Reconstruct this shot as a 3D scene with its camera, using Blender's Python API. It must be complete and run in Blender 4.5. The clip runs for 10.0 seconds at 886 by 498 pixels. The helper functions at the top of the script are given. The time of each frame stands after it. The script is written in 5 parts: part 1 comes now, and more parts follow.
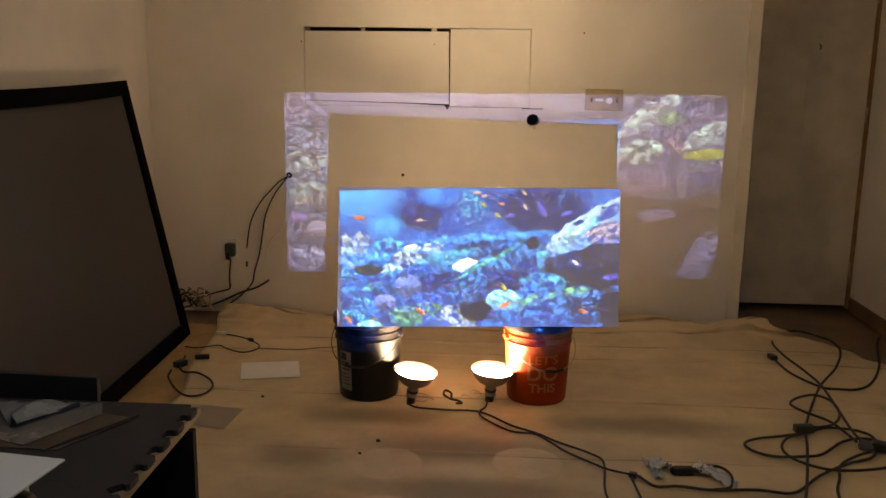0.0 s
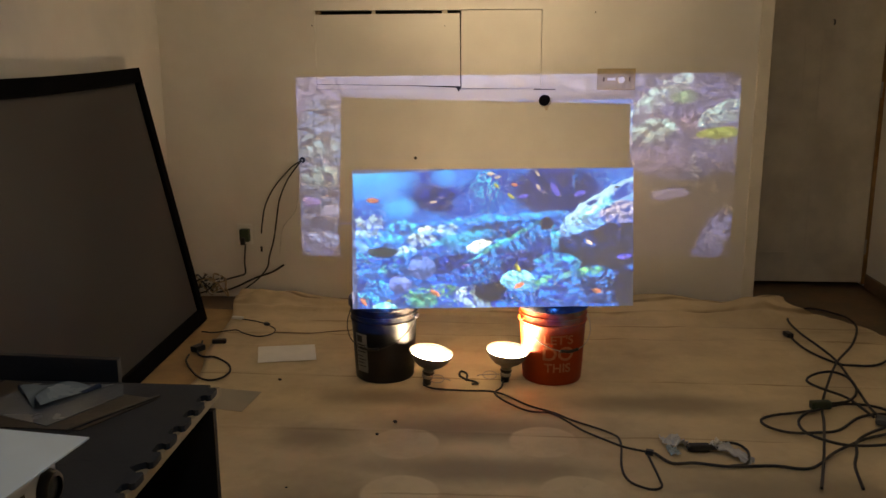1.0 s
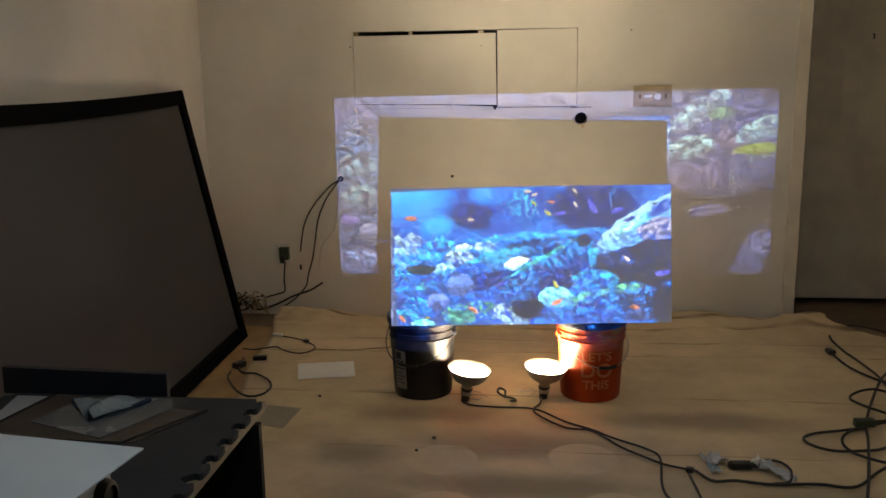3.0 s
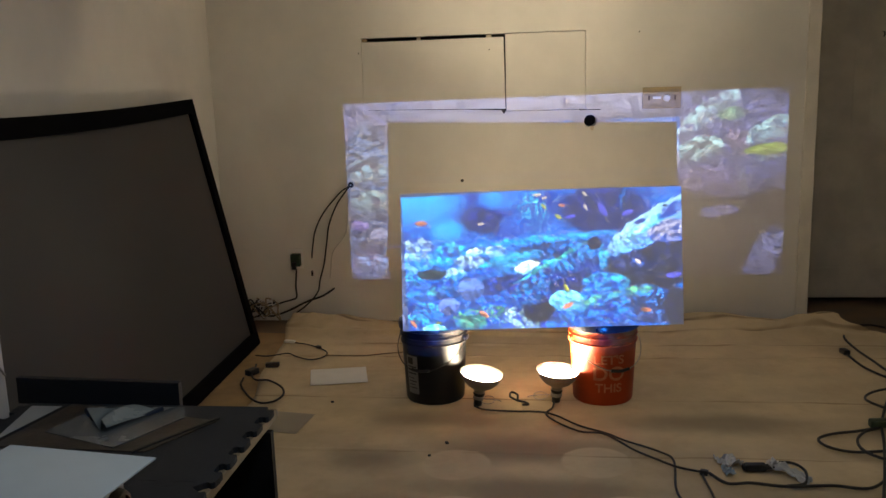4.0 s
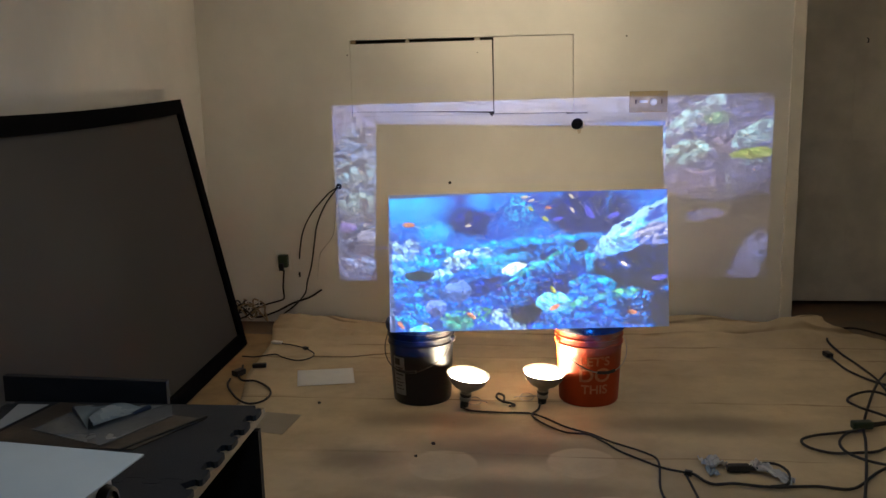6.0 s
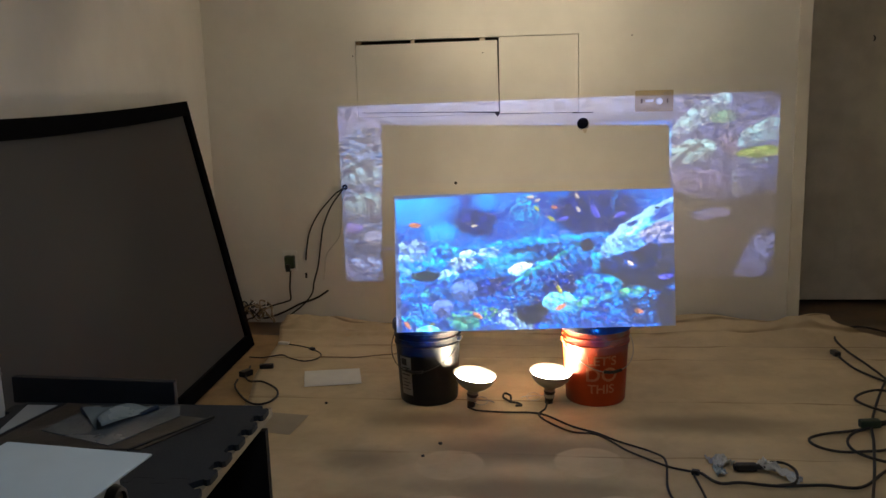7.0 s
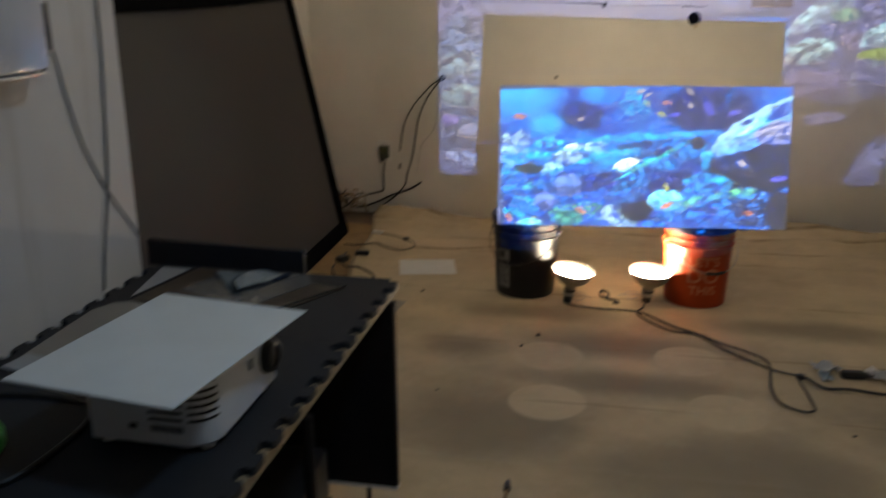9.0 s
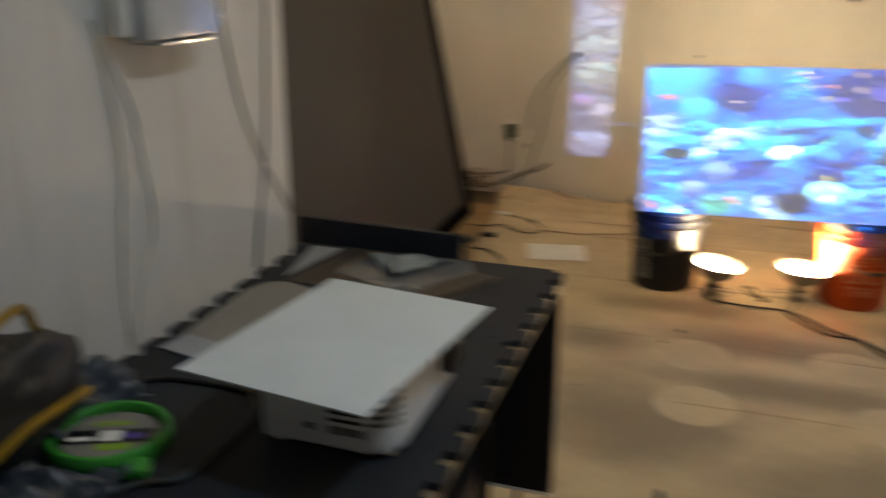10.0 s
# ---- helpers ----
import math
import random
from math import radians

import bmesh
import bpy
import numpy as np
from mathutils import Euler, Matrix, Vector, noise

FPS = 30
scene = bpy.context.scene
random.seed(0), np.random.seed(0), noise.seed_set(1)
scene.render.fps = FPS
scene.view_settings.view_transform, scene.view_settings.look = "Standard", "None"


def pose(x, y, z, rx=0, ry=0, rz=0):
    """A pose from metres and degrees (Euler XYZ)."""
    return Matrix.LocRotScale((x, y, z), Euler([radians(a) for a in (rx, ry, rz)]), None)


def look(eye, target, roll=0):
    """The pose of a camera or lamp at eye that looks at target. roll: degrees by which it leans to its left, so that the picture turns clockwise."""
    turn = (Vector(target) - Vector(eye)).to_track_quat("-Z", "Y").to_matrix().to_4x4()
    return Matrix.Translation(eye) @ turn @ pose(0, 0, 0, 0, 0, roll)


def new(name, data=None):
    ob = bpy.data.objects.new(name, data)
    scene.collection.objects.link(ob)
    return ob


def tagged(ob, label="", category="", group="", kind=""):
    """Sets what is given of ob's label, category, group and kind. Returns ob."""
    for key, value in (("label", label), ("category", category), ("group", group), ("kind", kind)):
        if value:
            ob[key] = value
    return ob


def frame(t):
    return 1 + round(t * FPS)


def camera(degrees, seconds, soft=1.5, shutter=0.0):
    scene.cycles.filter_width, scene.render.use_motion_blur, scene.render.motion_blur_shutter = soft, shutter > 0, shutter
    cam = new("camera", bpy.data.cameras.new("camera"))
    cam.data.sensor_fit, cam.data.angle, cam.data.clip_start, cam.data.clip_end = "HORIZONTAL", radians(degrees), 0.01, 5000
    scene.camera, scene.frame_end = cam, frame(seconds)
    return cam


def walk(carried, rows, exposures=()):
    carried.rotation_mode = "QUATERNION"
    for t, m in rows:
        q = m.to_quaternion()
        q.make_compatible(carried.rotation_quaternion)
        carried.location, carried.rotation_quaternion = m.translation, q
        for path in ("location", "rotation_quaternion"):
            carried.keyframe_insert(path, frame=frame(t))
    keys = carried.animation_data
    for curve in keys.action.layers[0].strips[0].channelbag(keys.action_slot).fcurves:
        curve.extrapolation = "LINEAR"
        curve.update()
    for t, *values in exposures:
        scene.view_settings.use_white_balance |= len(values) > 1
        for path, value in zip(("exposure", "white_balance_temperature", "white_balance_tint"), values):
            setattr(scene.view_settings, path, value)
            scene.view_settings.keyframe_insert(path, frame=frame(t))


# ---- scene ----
cam = camera(53.6, 10.0, shutter=0.8)
PATH = [
    (0, (0.109, 0.046, 1.41), (-0.004, 2.002, 1.007), 0.8),
    (0.5, (0.107, 0.046, 1.41), (-0.023, 2.0, 1.008), 1.0),
    (1, (0.106, 0.035, 1.399), (-0.036, 1.981, 0.962), -0.2),
    (1.5, (0.101, 0.025, 1.399), (-0.065, 1.97, 0.964), 0.0),
    (2, (0.1, 0.015, 1.405), (-0.08, 1.966, 1.0), 0.4),
    (2.5, (0.091, 0.011, 1.399), (-0.104, 1.961, 1.001), -0.0),
    (3, (0.097, 0.004, 1.402), (-0.125, 1.952, 1.006), -0.9),
    (4.5, (0.109, 0.003, 1.408), (-0.138, 1.951, 1.026), -2.0),
    (5, (0.116, 0.006, 1.404), (-0.108, 1.957, 1.025), -2.0),
    (5.5, (0.105, -0.005, 1.405), (-0.11, 1.947, 1.023), -1.4),
    (7, (0.107, -0.017, 1.404), (-0.128, 1.932, 1.024), -1.7),
    (7.5, (0.109, -0.02, 1.408), (-0.128, 1.928, 1.024), -2.0),
    (8, (0.104, -0.022, 1.401), (-0.134, 1.927, 1.021), -1.4),
    (8.3, (0.09, -0.029, 1.392), (-0.15, 1.92, 1.014), -1.2),
    (8.5, (0.067, -0.034, 1.37), (-0.186, 1.9, 0.928), -0.6),
    (8.7, (0.035, -0.032, 1.357), (-0.275, 1.87, 0.819), -0.1),
    (9, (-0.032, -0.027, 1.345), (-0.417, 1.845, 0.757), -0.3),
    (9.2, (-0.08, -0.02, 1.33), (-0.492, 1.832, 0.697), 0.3),
    (9.5, (-0.135, -0.019, 1.325), (-0.568, 1.827, 0.69), -1.2),
    (9.8, (-0.172, 0.024, 1.327), (-0.613, 1.867, 0.689), 0.8),
    (10, (-0.21, 0.079, 1.319), (-0.805, 1.88, 0.684), 0.2),
]
TONES = [(0.0, 0.09, 8500, 22), (1.0, 0.08, 7750, 15), (2.2, 0.10, 6950, 11), (4.5, 0.12, 6350, 10), (8.4, 0.12, 6200, 10), (9.0, 0.15, 6300, 10), (9.5, 0.65, 6300, 10), (10.0, 0.95, 7300, 10)]
walk(cam, [(t, look(eye, target, roll)) for t, eye, target, roll in PATH], TONES)

# ---- light: an unseen cool ceiling light, two flood lamps, a video projector ----
world = bpy.data.worlds.new("world")
scene.world = world
world.use_nodes = True
wt = world.node_tree
sky = wt.nodes.new("ShaderNodeTexSky")
sky.sky_type, sky.sun_disc, sky.sun_elevation, sky.sun_rotation = "NISHITA", False, radians(35), radians(60)
wt.links.new(sky.outputs[0], wt.nodes["Background"].inputs[0])
wt.nodes["Background"].inputs[1].default_value = 0.05

WALL_Y = 4.92          # far wall
NEAR_WALL_X, NEAR_WALL_END = -1.099, 1.718
WEST_X, EAST_X, SOUTH_Y, CEIL = -1.832, 2.285, -2.6, 2.44
FLOOD_POWER, PICTURE_POWER, CEILING_POWER = 13.6, 1220.0, 5.2

# a small cool ceiling light, unseen and added over the near end of the room
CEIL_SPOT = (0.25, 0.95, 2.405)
ceil_lamp = bpy.data.lights.new("unseen_ceiling_light", "AREA")
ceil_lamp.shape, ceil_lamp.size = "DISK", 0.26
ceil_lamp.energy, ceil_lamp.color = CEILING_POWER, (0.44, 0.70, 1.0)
new("unseen_ceiling_source", ceil_lamp).matrix_world = look((CEIL_SPOT[0], CEIL_SPOT[1], CEIL_SPOT[2] - 0.012), (CEIL_SPOT[0], CEIL_SPOT[1] + 0.001, 0.0))

FLOODS = [((-0.203, 3.565, 0.151), (0.15, -0.05, 1.0)), ((0.121, 3.625, 0.147), (0.07, -0.05, 1.0))]
for spot, up in FLOODS:
    lamp = bpy.data.lights.new("flood_light", "AREA")
    lamp.shape, lamp.size, lamp.spread = "DISK", 0.12, radians(108)
    lamp.energy, lamp.color = FLOOD_POWER, (1.0, 0.83, 0.56)
    base = Vector(spot) + Vector(up).normalized() * 0.009
    new("flood_light", lamp).matrix_world = look(base, base + Vector(up))


class Graph:
    """Short ways to add nodes to a tree."""

    def __init__(self, tree):
        self.t = tree

    def node(self, kind, *args, operation="", data_type="", interpolation_type="", feature="", vector_type=""):
        n = self.t.nodes.new(kind)
        if operation:
            n.operation = operation
        if data_type:
            n.data_type = data_type
        if interpolation_type:
            n.interpolation_type = interpolation_type
        if feature:
            n.feature = feature
        if vector_type:
            n.vector_type = vector_type
        for i, a in enumerate(args):
            self.put(n.inputs[i], a)
        return n

    def put(self, socket, a):
        if a is None:
            return
        if isinstance(a, bpy.types.NodeSocket):
            self.t.links.new(a, socket)
        elif isinstance(a, tuple) and len(a) == 3 and len(socket.default_value) == 4:
            socket.default_value = (*a, 1)
        else:
            socket.default_value = a

    def math(self, op, a, b=None, c=None):
        return self.node("ShaderNodeMath", a, b, c, operation=op).outputs[0]

    def mix(self, f, a, b):
        n = self.node("ShaderNodeMix", data_type="RGBA")
        for i, v in ((0, f), (6, a), (7, b)):
            self.put(n.inputs[i], v)
        return n.outputs[2]

    def noise(self, vec, scale, detail=3.0, rough=0.55):
        n = self.node("ShaderNodeTexNoise")
        self.put(n.inputs["Vector"], vec)
        n.inputs["Scale"].default_value, n.inputs["Detail"].default_value, n.inputs["Roughness"].default_value = scale, detail, rough
        return n.outputs[0]

    def step(self, v, lo, hi, a=0.0, b=1.0):
        return self.node("ShaderNodeMapRange", v, lo, hi, a, b, interpolation_type="SMOOTHSTEP").outputs[0]


# the projector's picture: a coral reef, thrown from low on the floor behind the view
pic = bpy.data.lights.new("projector_light", "SPOT")
pic.energy, pic.spot_size, pic.spot_blend, pic.shadow_soft_size = PICTURE_POWER, radians(75), 0.0, 0.0
pic.use_nodes = True
PROJ = (0.23, 0.145, 0.19)
new("projector_light", pic).matrix_world = pose(*PROJ, 90, 0, 0)


def reef_picture(tree):
    """A coral reef in blue water. Places are in board widths from the board's top left corner."""
    g = Graph(tree)
    tree.nodes.clear()
    nrm = g.node("ShaderNodeTexCoord").outputs["Normal"]
    sep = g.node("ShaderNodeSeparateXYZ", nrm)
    depth = g.math("MULTIPLY", sep.outputs[2], -1.0)
    a = g.math("DIVIDE", sep.outputs[0], depth)
    b = g.math("DIVIDE", sep.outputs[1], depth)
    u = g.math("DIVIDE", g.math("ADD", a, 0.272), 0.508)
    v = g.math("DIVIDE", g.math("SUBTRACT", b, g.math("MULTIPLY_ADD", u, 0.005, 0.0125)), 0.2135)
    cx = g.math("DIVIDE", g.math("SUBTRACT", u, 0.107), 0.661)
    cy = g.math("DIVIDE", g.math("SUBTRACT", 0.874, v), 1.386)
    vec = g.node("ShaderNodeCombineXYZ", cx, g.math("MULTIPLY", cy, -1.0), 0.0).outputs[0]
    rag = g.node("ShaderNodeTexNoise")
    g.put(rag.inputs["Vector"], vec)
    rag.inputs["Scale"].default_value, rag.inputs["Detail"].default_value = 24.0, 4.0
    off = g.node("ShaderNodeVectorMath", rag.outputs[1], (0.5, 0.5, 0.5), operation="SUBTRACT").outputs[0]
    warp = g.node("ShaderNodeVectorMath", off, (0.034, 0.034, 0.0), vec, operation="MULTIPLY_ADD").outputs[0]
    even = g.node("ShaderNodeVectorMath", off, (0.005, 0.005, 0.0), vec, operation="MULTIPLY_ADD").outputs[0]

    def cells(scale, lo, hi):
        n = g.node("ShaderNodeTexVoronoi", feature="F1")
        g.put(n.inputs["Vector"], warp)
        n.inputs["Scale"].default_value = scale
        return g.step(n.outputs["Distance"], hi, lo)

    rock = g.step(g.noise(vec, 30.0, 6.0, 0.72), 0.42, 0.60)
    speck = g.step(g.noise(vec, 75.0, 3.0, 0.65), 0.47, 0.60)
    tex = {"rock": rock, "speck": speck, "coral": g.math("MULTIPLY", cells(58.0, 0.20, 0.85), g.math("MULTIPLY_ADD", speck, 0.45, 0.6)),
           "lumps": g.math("MULTIPLY", cells(32.0, 0.15, 0.78), g.math("MULTIPLY_ADD", rock, 0.5, 0.55)), "soft": g.noise(vec, 14.0, 3.0)}
    NAVY, BLUE, SKY, CYAN, WHITE = (0.002, 0.008, 0.085), (0.003, 0.045, 0.42), (0.006, 0.22, 0.95), (0.03, 0.62, 1.0), (0.60, 1.0, 1.0)
    GREEN, LILAC, BLACK = (0.12, 0.50, 0.16), (0.10, 0.21, 0.66), (0.001, 0.002, 0.018)
    PALE, DIM, NONE = (0.26, 0.46, 0.62), (0.030, 0.036, 0.12), (0.005, 0.005, 0.015)

    order = [rock]

    def blob(col, x, y, rx, ry, turn, soft, dark, light, kind, ragged=True):
        """One lump of the reef, lit from above."""
        n = g.node("ShaderNodeMapping", vector_type="TEXTURE")
        nudge = g.math("MULTIPLY", order[-1], 1e-5)      # keeps the lumps in their order
        g.put(n.inputs[0], g.node("ShaderNodeVectorMath", warp if ragged else even, nudge, operation="ADD").outputs[0])
        n.inputs[1].default_value, n.inputs[2].default_value, n.inputs[3].default_value = (x, -y, 0), (0, 0, radians(turn)), (rx, ry, 1.0)
        d = g.node("ShaderNodeVectorMath", n.outputs[0], operation="LENGTH").outputs["Value"]
        lit = g.step(g.node("ShaderNodeVectorMath", n.outputs[0], (0.0, 1.0, 0.0), operation="DOT_PRODUCT").outputs["Value"], -0.9, 0.8, 0.30, 1.10)
        body = g.mix(g.math("MULTIPLY", tex[kind], lit) if kind else lit, dark, light)
        order.append(g.step(d, 1.0 + soft / 2, 1.0 - soft / 2))
        return g.mix(order[-1], col, body)

    # water, with lit drifts and a far ledge
    col = g.mix(g.step(g.noise(warp, 9.0, 4.0), 0.36, 0.64), (0.002, 0.030, 0.36), (0.004, 0.16, 0.80))
    col = g.mix(g.math("MULTIPLY", speck, g.math("MULTIPLY", rock, 0.55)), col, (0.04, 0.42, 1.0))
    col = blob(col, 0.05, 0.04, 0.14, 0.06, 0, 0.9, SKY, CYAN, "soft")
    col = blob(col, 0.30, 0.10, 0.09, 0.05, 0, 0.5, NAVY, (0.003, 0.035, 0.42), "rock")
    col = blob(col, 0.33, 0.03, 0.03, 0.03, -40, 1.2, SKY, CYAN, "soft")
    col = blob(col, 0.71, 0.085, 0.15, 0.085, 0, 0.4, NAVY, (0.004, 0.03, 0.33), "rock")
    col = blob(col, 0.79, 0.06, 0.014, 0.06, 0, 0.6, NAVY, SKY, "speck")
    col = blob(col, 0.16, 0.135, 0.055, 0.035, 0, 1.2, SKY, CYAN, "soft")
    col = blob(col, 0.475, 0.09, 0.05, 0.075, 8, 0.6, BLUE, CYAN, "speck")
    col = blob(col, 0.40, 0.13, 0.05, 0.04, 0, 0.7, BLUE, SKY, "speck")
    col = blob(col, 0.56, 0.235, 0.22, 0.055, 4, 0.4, NAVY, SKY, "rock")
    col = blob(col, 0.50, 0.180, 0.24, 0.012, 2, 0.9, SKY, CYAN, "rock")
    # left slope: pale branching heads over a dark hollow
    col = blob(col, 0.17, 0.36, 0.26, 0.16, 0, 0.3, (0.003, 0.025, 0.24), (0.005, 0.20, 0.80), "rock")
    col = blob(col, 0.05, 0.185, 0.060, 0.035, 0, 0.25, BLUE, WHITE, "coral")
    col = blob(col, 0.03, 0.245, 0.075, 0.042, 0, 0.25, SKY, WHITE, "lumps")
    col = blob(col, 0.17, 0.205, 0.055, 0.030, 0, 0.3, BLUE, CYAN, "rock")
    col = blob(col, 0.145, 0.240, 0.055, 0.018, 0, 0.3, SKY, CYAN, "speck")
    col = blob(col, 0.26, 0.212, 0.028, 0.013, 0, 0.2, SKY, WHITE, "")
    col = blob(col, 0.335, 0.215, 0.040, 0.026, 0, 0.25, SKY, WHITE, "lumps")
    col = blob(col, 0.37, 0.262, 0.130, 0.032, 14, 0.35, BLUE, CYAN, "soft")
    col = blob(col, 0.235, 0.248, 0.055, 0.024, 0, 0.25, BLUE, WHITE, "coral")
    col = blob(col, 0.28, 0.287, 0.06, 0.016, 12, 0.3, BLUE, SKY, "rock")
    col = blob(col, 0.185, 0.290, 0.040, 0.020, 10, 0.3, SKY, WHITE, "coral")
    col = blob(col, 0.095, 0.285, 0.060, 0.020, 0, 0.4, BLACK, (0.02, 0.10, 0.16), "speck")
    col = blob(col, 0.450, 0.277, 0.048, 0.020, 8, 0.25, CYAN, (0.8, 1.0, 0.95), "")
    col = blob(col, 0.13, 0.330, 0.055, 0.015, 32, 0.25, BLUE, (0.06, 0.55, 0.55), "rock")
    col = blob(col, 0.02, 0.315, 0.045, 0.030, 0, 0.3, BLUE, CYAN, "speck")
    col = blob(col, 0.025, 0.365, 0.045, 0.024, 0, 0.2, NAVY, SKY, "")
    col = blob(col, 0.34, 0.335, 0.080, 0.030, 12, 0.4, NAVY, (0.003, 0.05, 0.45), "rock")
    col = blob(col, 0.085, 0.415, 0.055, 0.028, 0, 0.25, BLUE, CYAN, "speck")
    col = blob(col, 0.24, 0.348, 0.050, 0.042, 0, 0.12, NAVY, LILAC, "", False)
    col = blob(col, 0.31, 0.392, 0.055, 0.022, 0, 0.3, BLUE, SKY, "coral")
    col = blob(col, 0.155, 0.406, 0.040, 0.034, 0, 0.12, NAVY, (0.11, 0.20, 0.66), "", False)
    col = blob(col, 0.105, 0.440, 0.030, 0.024, 0, 0.2, NAVY, SKY, "")
    col = blob(col, 0.04, 0.465, 0.075, 0.030, -10, 0.25, BLUE, CYAN, "speck")
    col = blob(col, 0.30, 0.455, 0.130, 0.042, 0, 0.2, BLUE, GREEN, "speck")
    col = blob(col, 0.24, 0.465, 0.050, 0.030, 0, 0.5, (0.01, 0.08, 0.12), (0.10, 0.50, 0.35), "rock")
    col = blob(col, 0.42, 0.468, 0.070, 0.045, -25, 0.15, BLUE, WHITE, "coral")
    col = blob(col, 0.10, 0.485, 0.045, 0.014, 0, 0.2, CYAN, WHITE, "rock")
    # the long rock across the middle and the gap below it
    col = blob(col, 0.51, 0.40, 0.10, 0.075, 30, 0.3, BLACK, NAVY, "rock")
    col = blob(col, 0.56, 0.305, 0.185, 0.068, 30, 0.14, (0.003, 0.02, 0.22), (0.02, 0.34, 1.0), "coral")
    col = blob(col, 0.54, 0.262, 0.150, 0.006, 27, 0.6, (0.02, 0.30, 0.60), (0.06, 0.62, 0.50), "rock")
    col = blob(col, 0.60, 0.350, 0.080, 0.045, 25, 0.4, NAVY, BLUE, "speck")
    col = blob(col, 0.69, 0.205, 0.026, 0.024, 0, 0.3, BLACK, NAVY, "rock")
    col = blob(col, 0.725, 0.265, 0.022, 0.060, 8, 0.3, BLUE, CYAN, "rock")
    # the pale boulder, its fan and the shade below it
    col = blob(col, 0.88, 0.290, 0.150, 0.095, -4, 0.2, BLACK, (0.003, 0.02, 0.16), "rock")
    col = blob(col, 0.80, 0.260, 0.060, 0.040, -30, 0.4, NAVY, (0.01, 0.12, 0.6), "speck")
    col = blob(col, 0.895, 0.150, 0.185, 0.052, 29, 0.10, SKY, WHITE, "soft")
    col = blob(col, 0.90, 0.135, 0.120, 0.014, 30, 0.8, CYAN, WHITE, "rock")
    col = blob(col, 0.955, 0.105, 0.050, 0.020, 28, 0.4, BLUE, (0.15, 0.35, 0.9), "rock")
    col = blob(col, 0.845, 0.140, 0.020, 0.007, 10, 0.4, NAVY, BLUE, "")
    col = blob(col, 0.93, 0.090, 0.008, 0.006, 0, 0.4, NAVY, NAVY, "")
    col = blob(col, 0.945, 0.175, 0.070, 0.038, 6, 0.3, (0.01, 0.06, 0.35), (0.75, 0.70, 0.85), "coral")
    col = blob(col, 0.95, 0.222, 0.075, 0.014, 4, 0.5, BLACK, (0.01, 0.05, 0.4), "speck")
    col = blob(col, 0.73, 0.345, 0.085, 0.034, -4, 0.2, BLUE, CYAN, "coral")
    # boulders along the foot
    col = blob(col, 0.74, 0.455, 0.215, 0.075, 6, 0.12, (0.003, 0.03, 0.30), (0.02, 0.32, 1.0), "coral")
    col = blob(col, 0.885, 0.430, 0.090, 0.065, -40, 0.3, NAVY, (0.03, 0.26, 0.98), "speck")
    col = blob(col, 0.585, 0.405, 0.062, 0.036, 0, 0.15, BLUE, (0.20, 0.75, 1.0), "")
    col = blob(col, 0.685, 0.412, 0.055, 0.018, 18, 0.35, BLUE, (0.10, 0.52, 0.32), "rock")
    col = blob(col, 0.82, 0.382, 0.075, 0.017, 8, 0.4, (0.01, 0.12, 0.4), (0.14, 0.58, 0.20), "rock")
    col = blob(col, 0.98, 0.45, 0.05, 0.09, 12, 0.5, BLACK, NAVY, "rock")
    # where the picture passes the board and falls on the wall
    beside = g.math("MAXIMUM", g.step(cx, 0.004, -0.004), g.math("MAXIMUM", g.step(cx, 0.993, 1.001), g.step(cy, 0.010, 0.002)))
    side = g.mix(g.math("MULTIPLY", rock, 0.8), NONE, DIM)
    side = blob(side, 0.45, -0.06, 0.62, 0.07, 0, 0.6, (0.07, 0.09, 0.27), (0.25, 0.32, 0.66), "rock")
    side = blob(side, -0.10, 0.03, 0.10, 0.10, 0, 0.6, (0.045, 0.05, 0.16), (0.17, 0.19, 0.46), "rock")
    side = blob(side, -0.085, 0.33, 0.11, 0.34, 0, 0.2, (0.015, 0.02, 0.09), (0.15, 0.27, 0.60), "coral")
    side = blob(side, -0.09, 0.185, 0.075, 0.048, 0, 0.3, DIM, (0.34, 0.62, 0.86), "lumps")
    side = blob(side, -0.08, 0.305, 0.070, 0.048, 0, 0.3, DIM, (0.30, 0.56, 0.70), "lumps")
    side = blob(side, -0.12, 0.405, 0.030, 0.020, 0, 0.4, (0.08, 0.06, 0.24), (0.16, 0.14, 0.50), "")
    side = blob(side, -0.05, 0.450, 0.038, 0.034, 0, 0.2, DIM, (0.24, 0.28, 0.52), "", False)
    side = blob(side, -0.09, 0.570, 0.080, 0.050, 0, 0.3, (0.05, 0.06, 0.20), (0.30, 0.44, 0.85), "coral")
    side = blob(side, 1.17, 0.48, 0.20, 0.30, 0, 0.15, NONE, (0.012, 0.010, 0.025), "rock")
    side = blob(side, 1.17, 0.10, 0.24, 0.20, 0, 0.5, (0.035, 0.045, 0.17), (0.12, 0.15, 0.42), "rock")
    side = blob(side, 1.096, -0.01, 0.12, 0.040, 37, 0.2, (0.10, 0.12, 0.30), (0.42, 0.72, 0.85), "rock")
    side = blob(side, 1.164, 0.0, 0.045, 0.026, 10, 0.3, (0.08, 0.16, 0.20), (0.30, 0.62, 0.42), "lumps")
    side = blob(side, 1.067, 0.13, 0.085, 0.045, 12, 0.25, DIM, (0.48, 0.85, 0.95), "rock")
    side = blob(side, 1.19, 0.11, 0.030, 0.060, 20, 0.5, DIM, (0.26, 0.22, 0.42), "rock")
    side = blob(side, 1.295, 0.065, 0.085, 0.042, 28, 0.2, (0.08, 0.12, 0.26), (0.42, 0.75, 0.85), "rock")
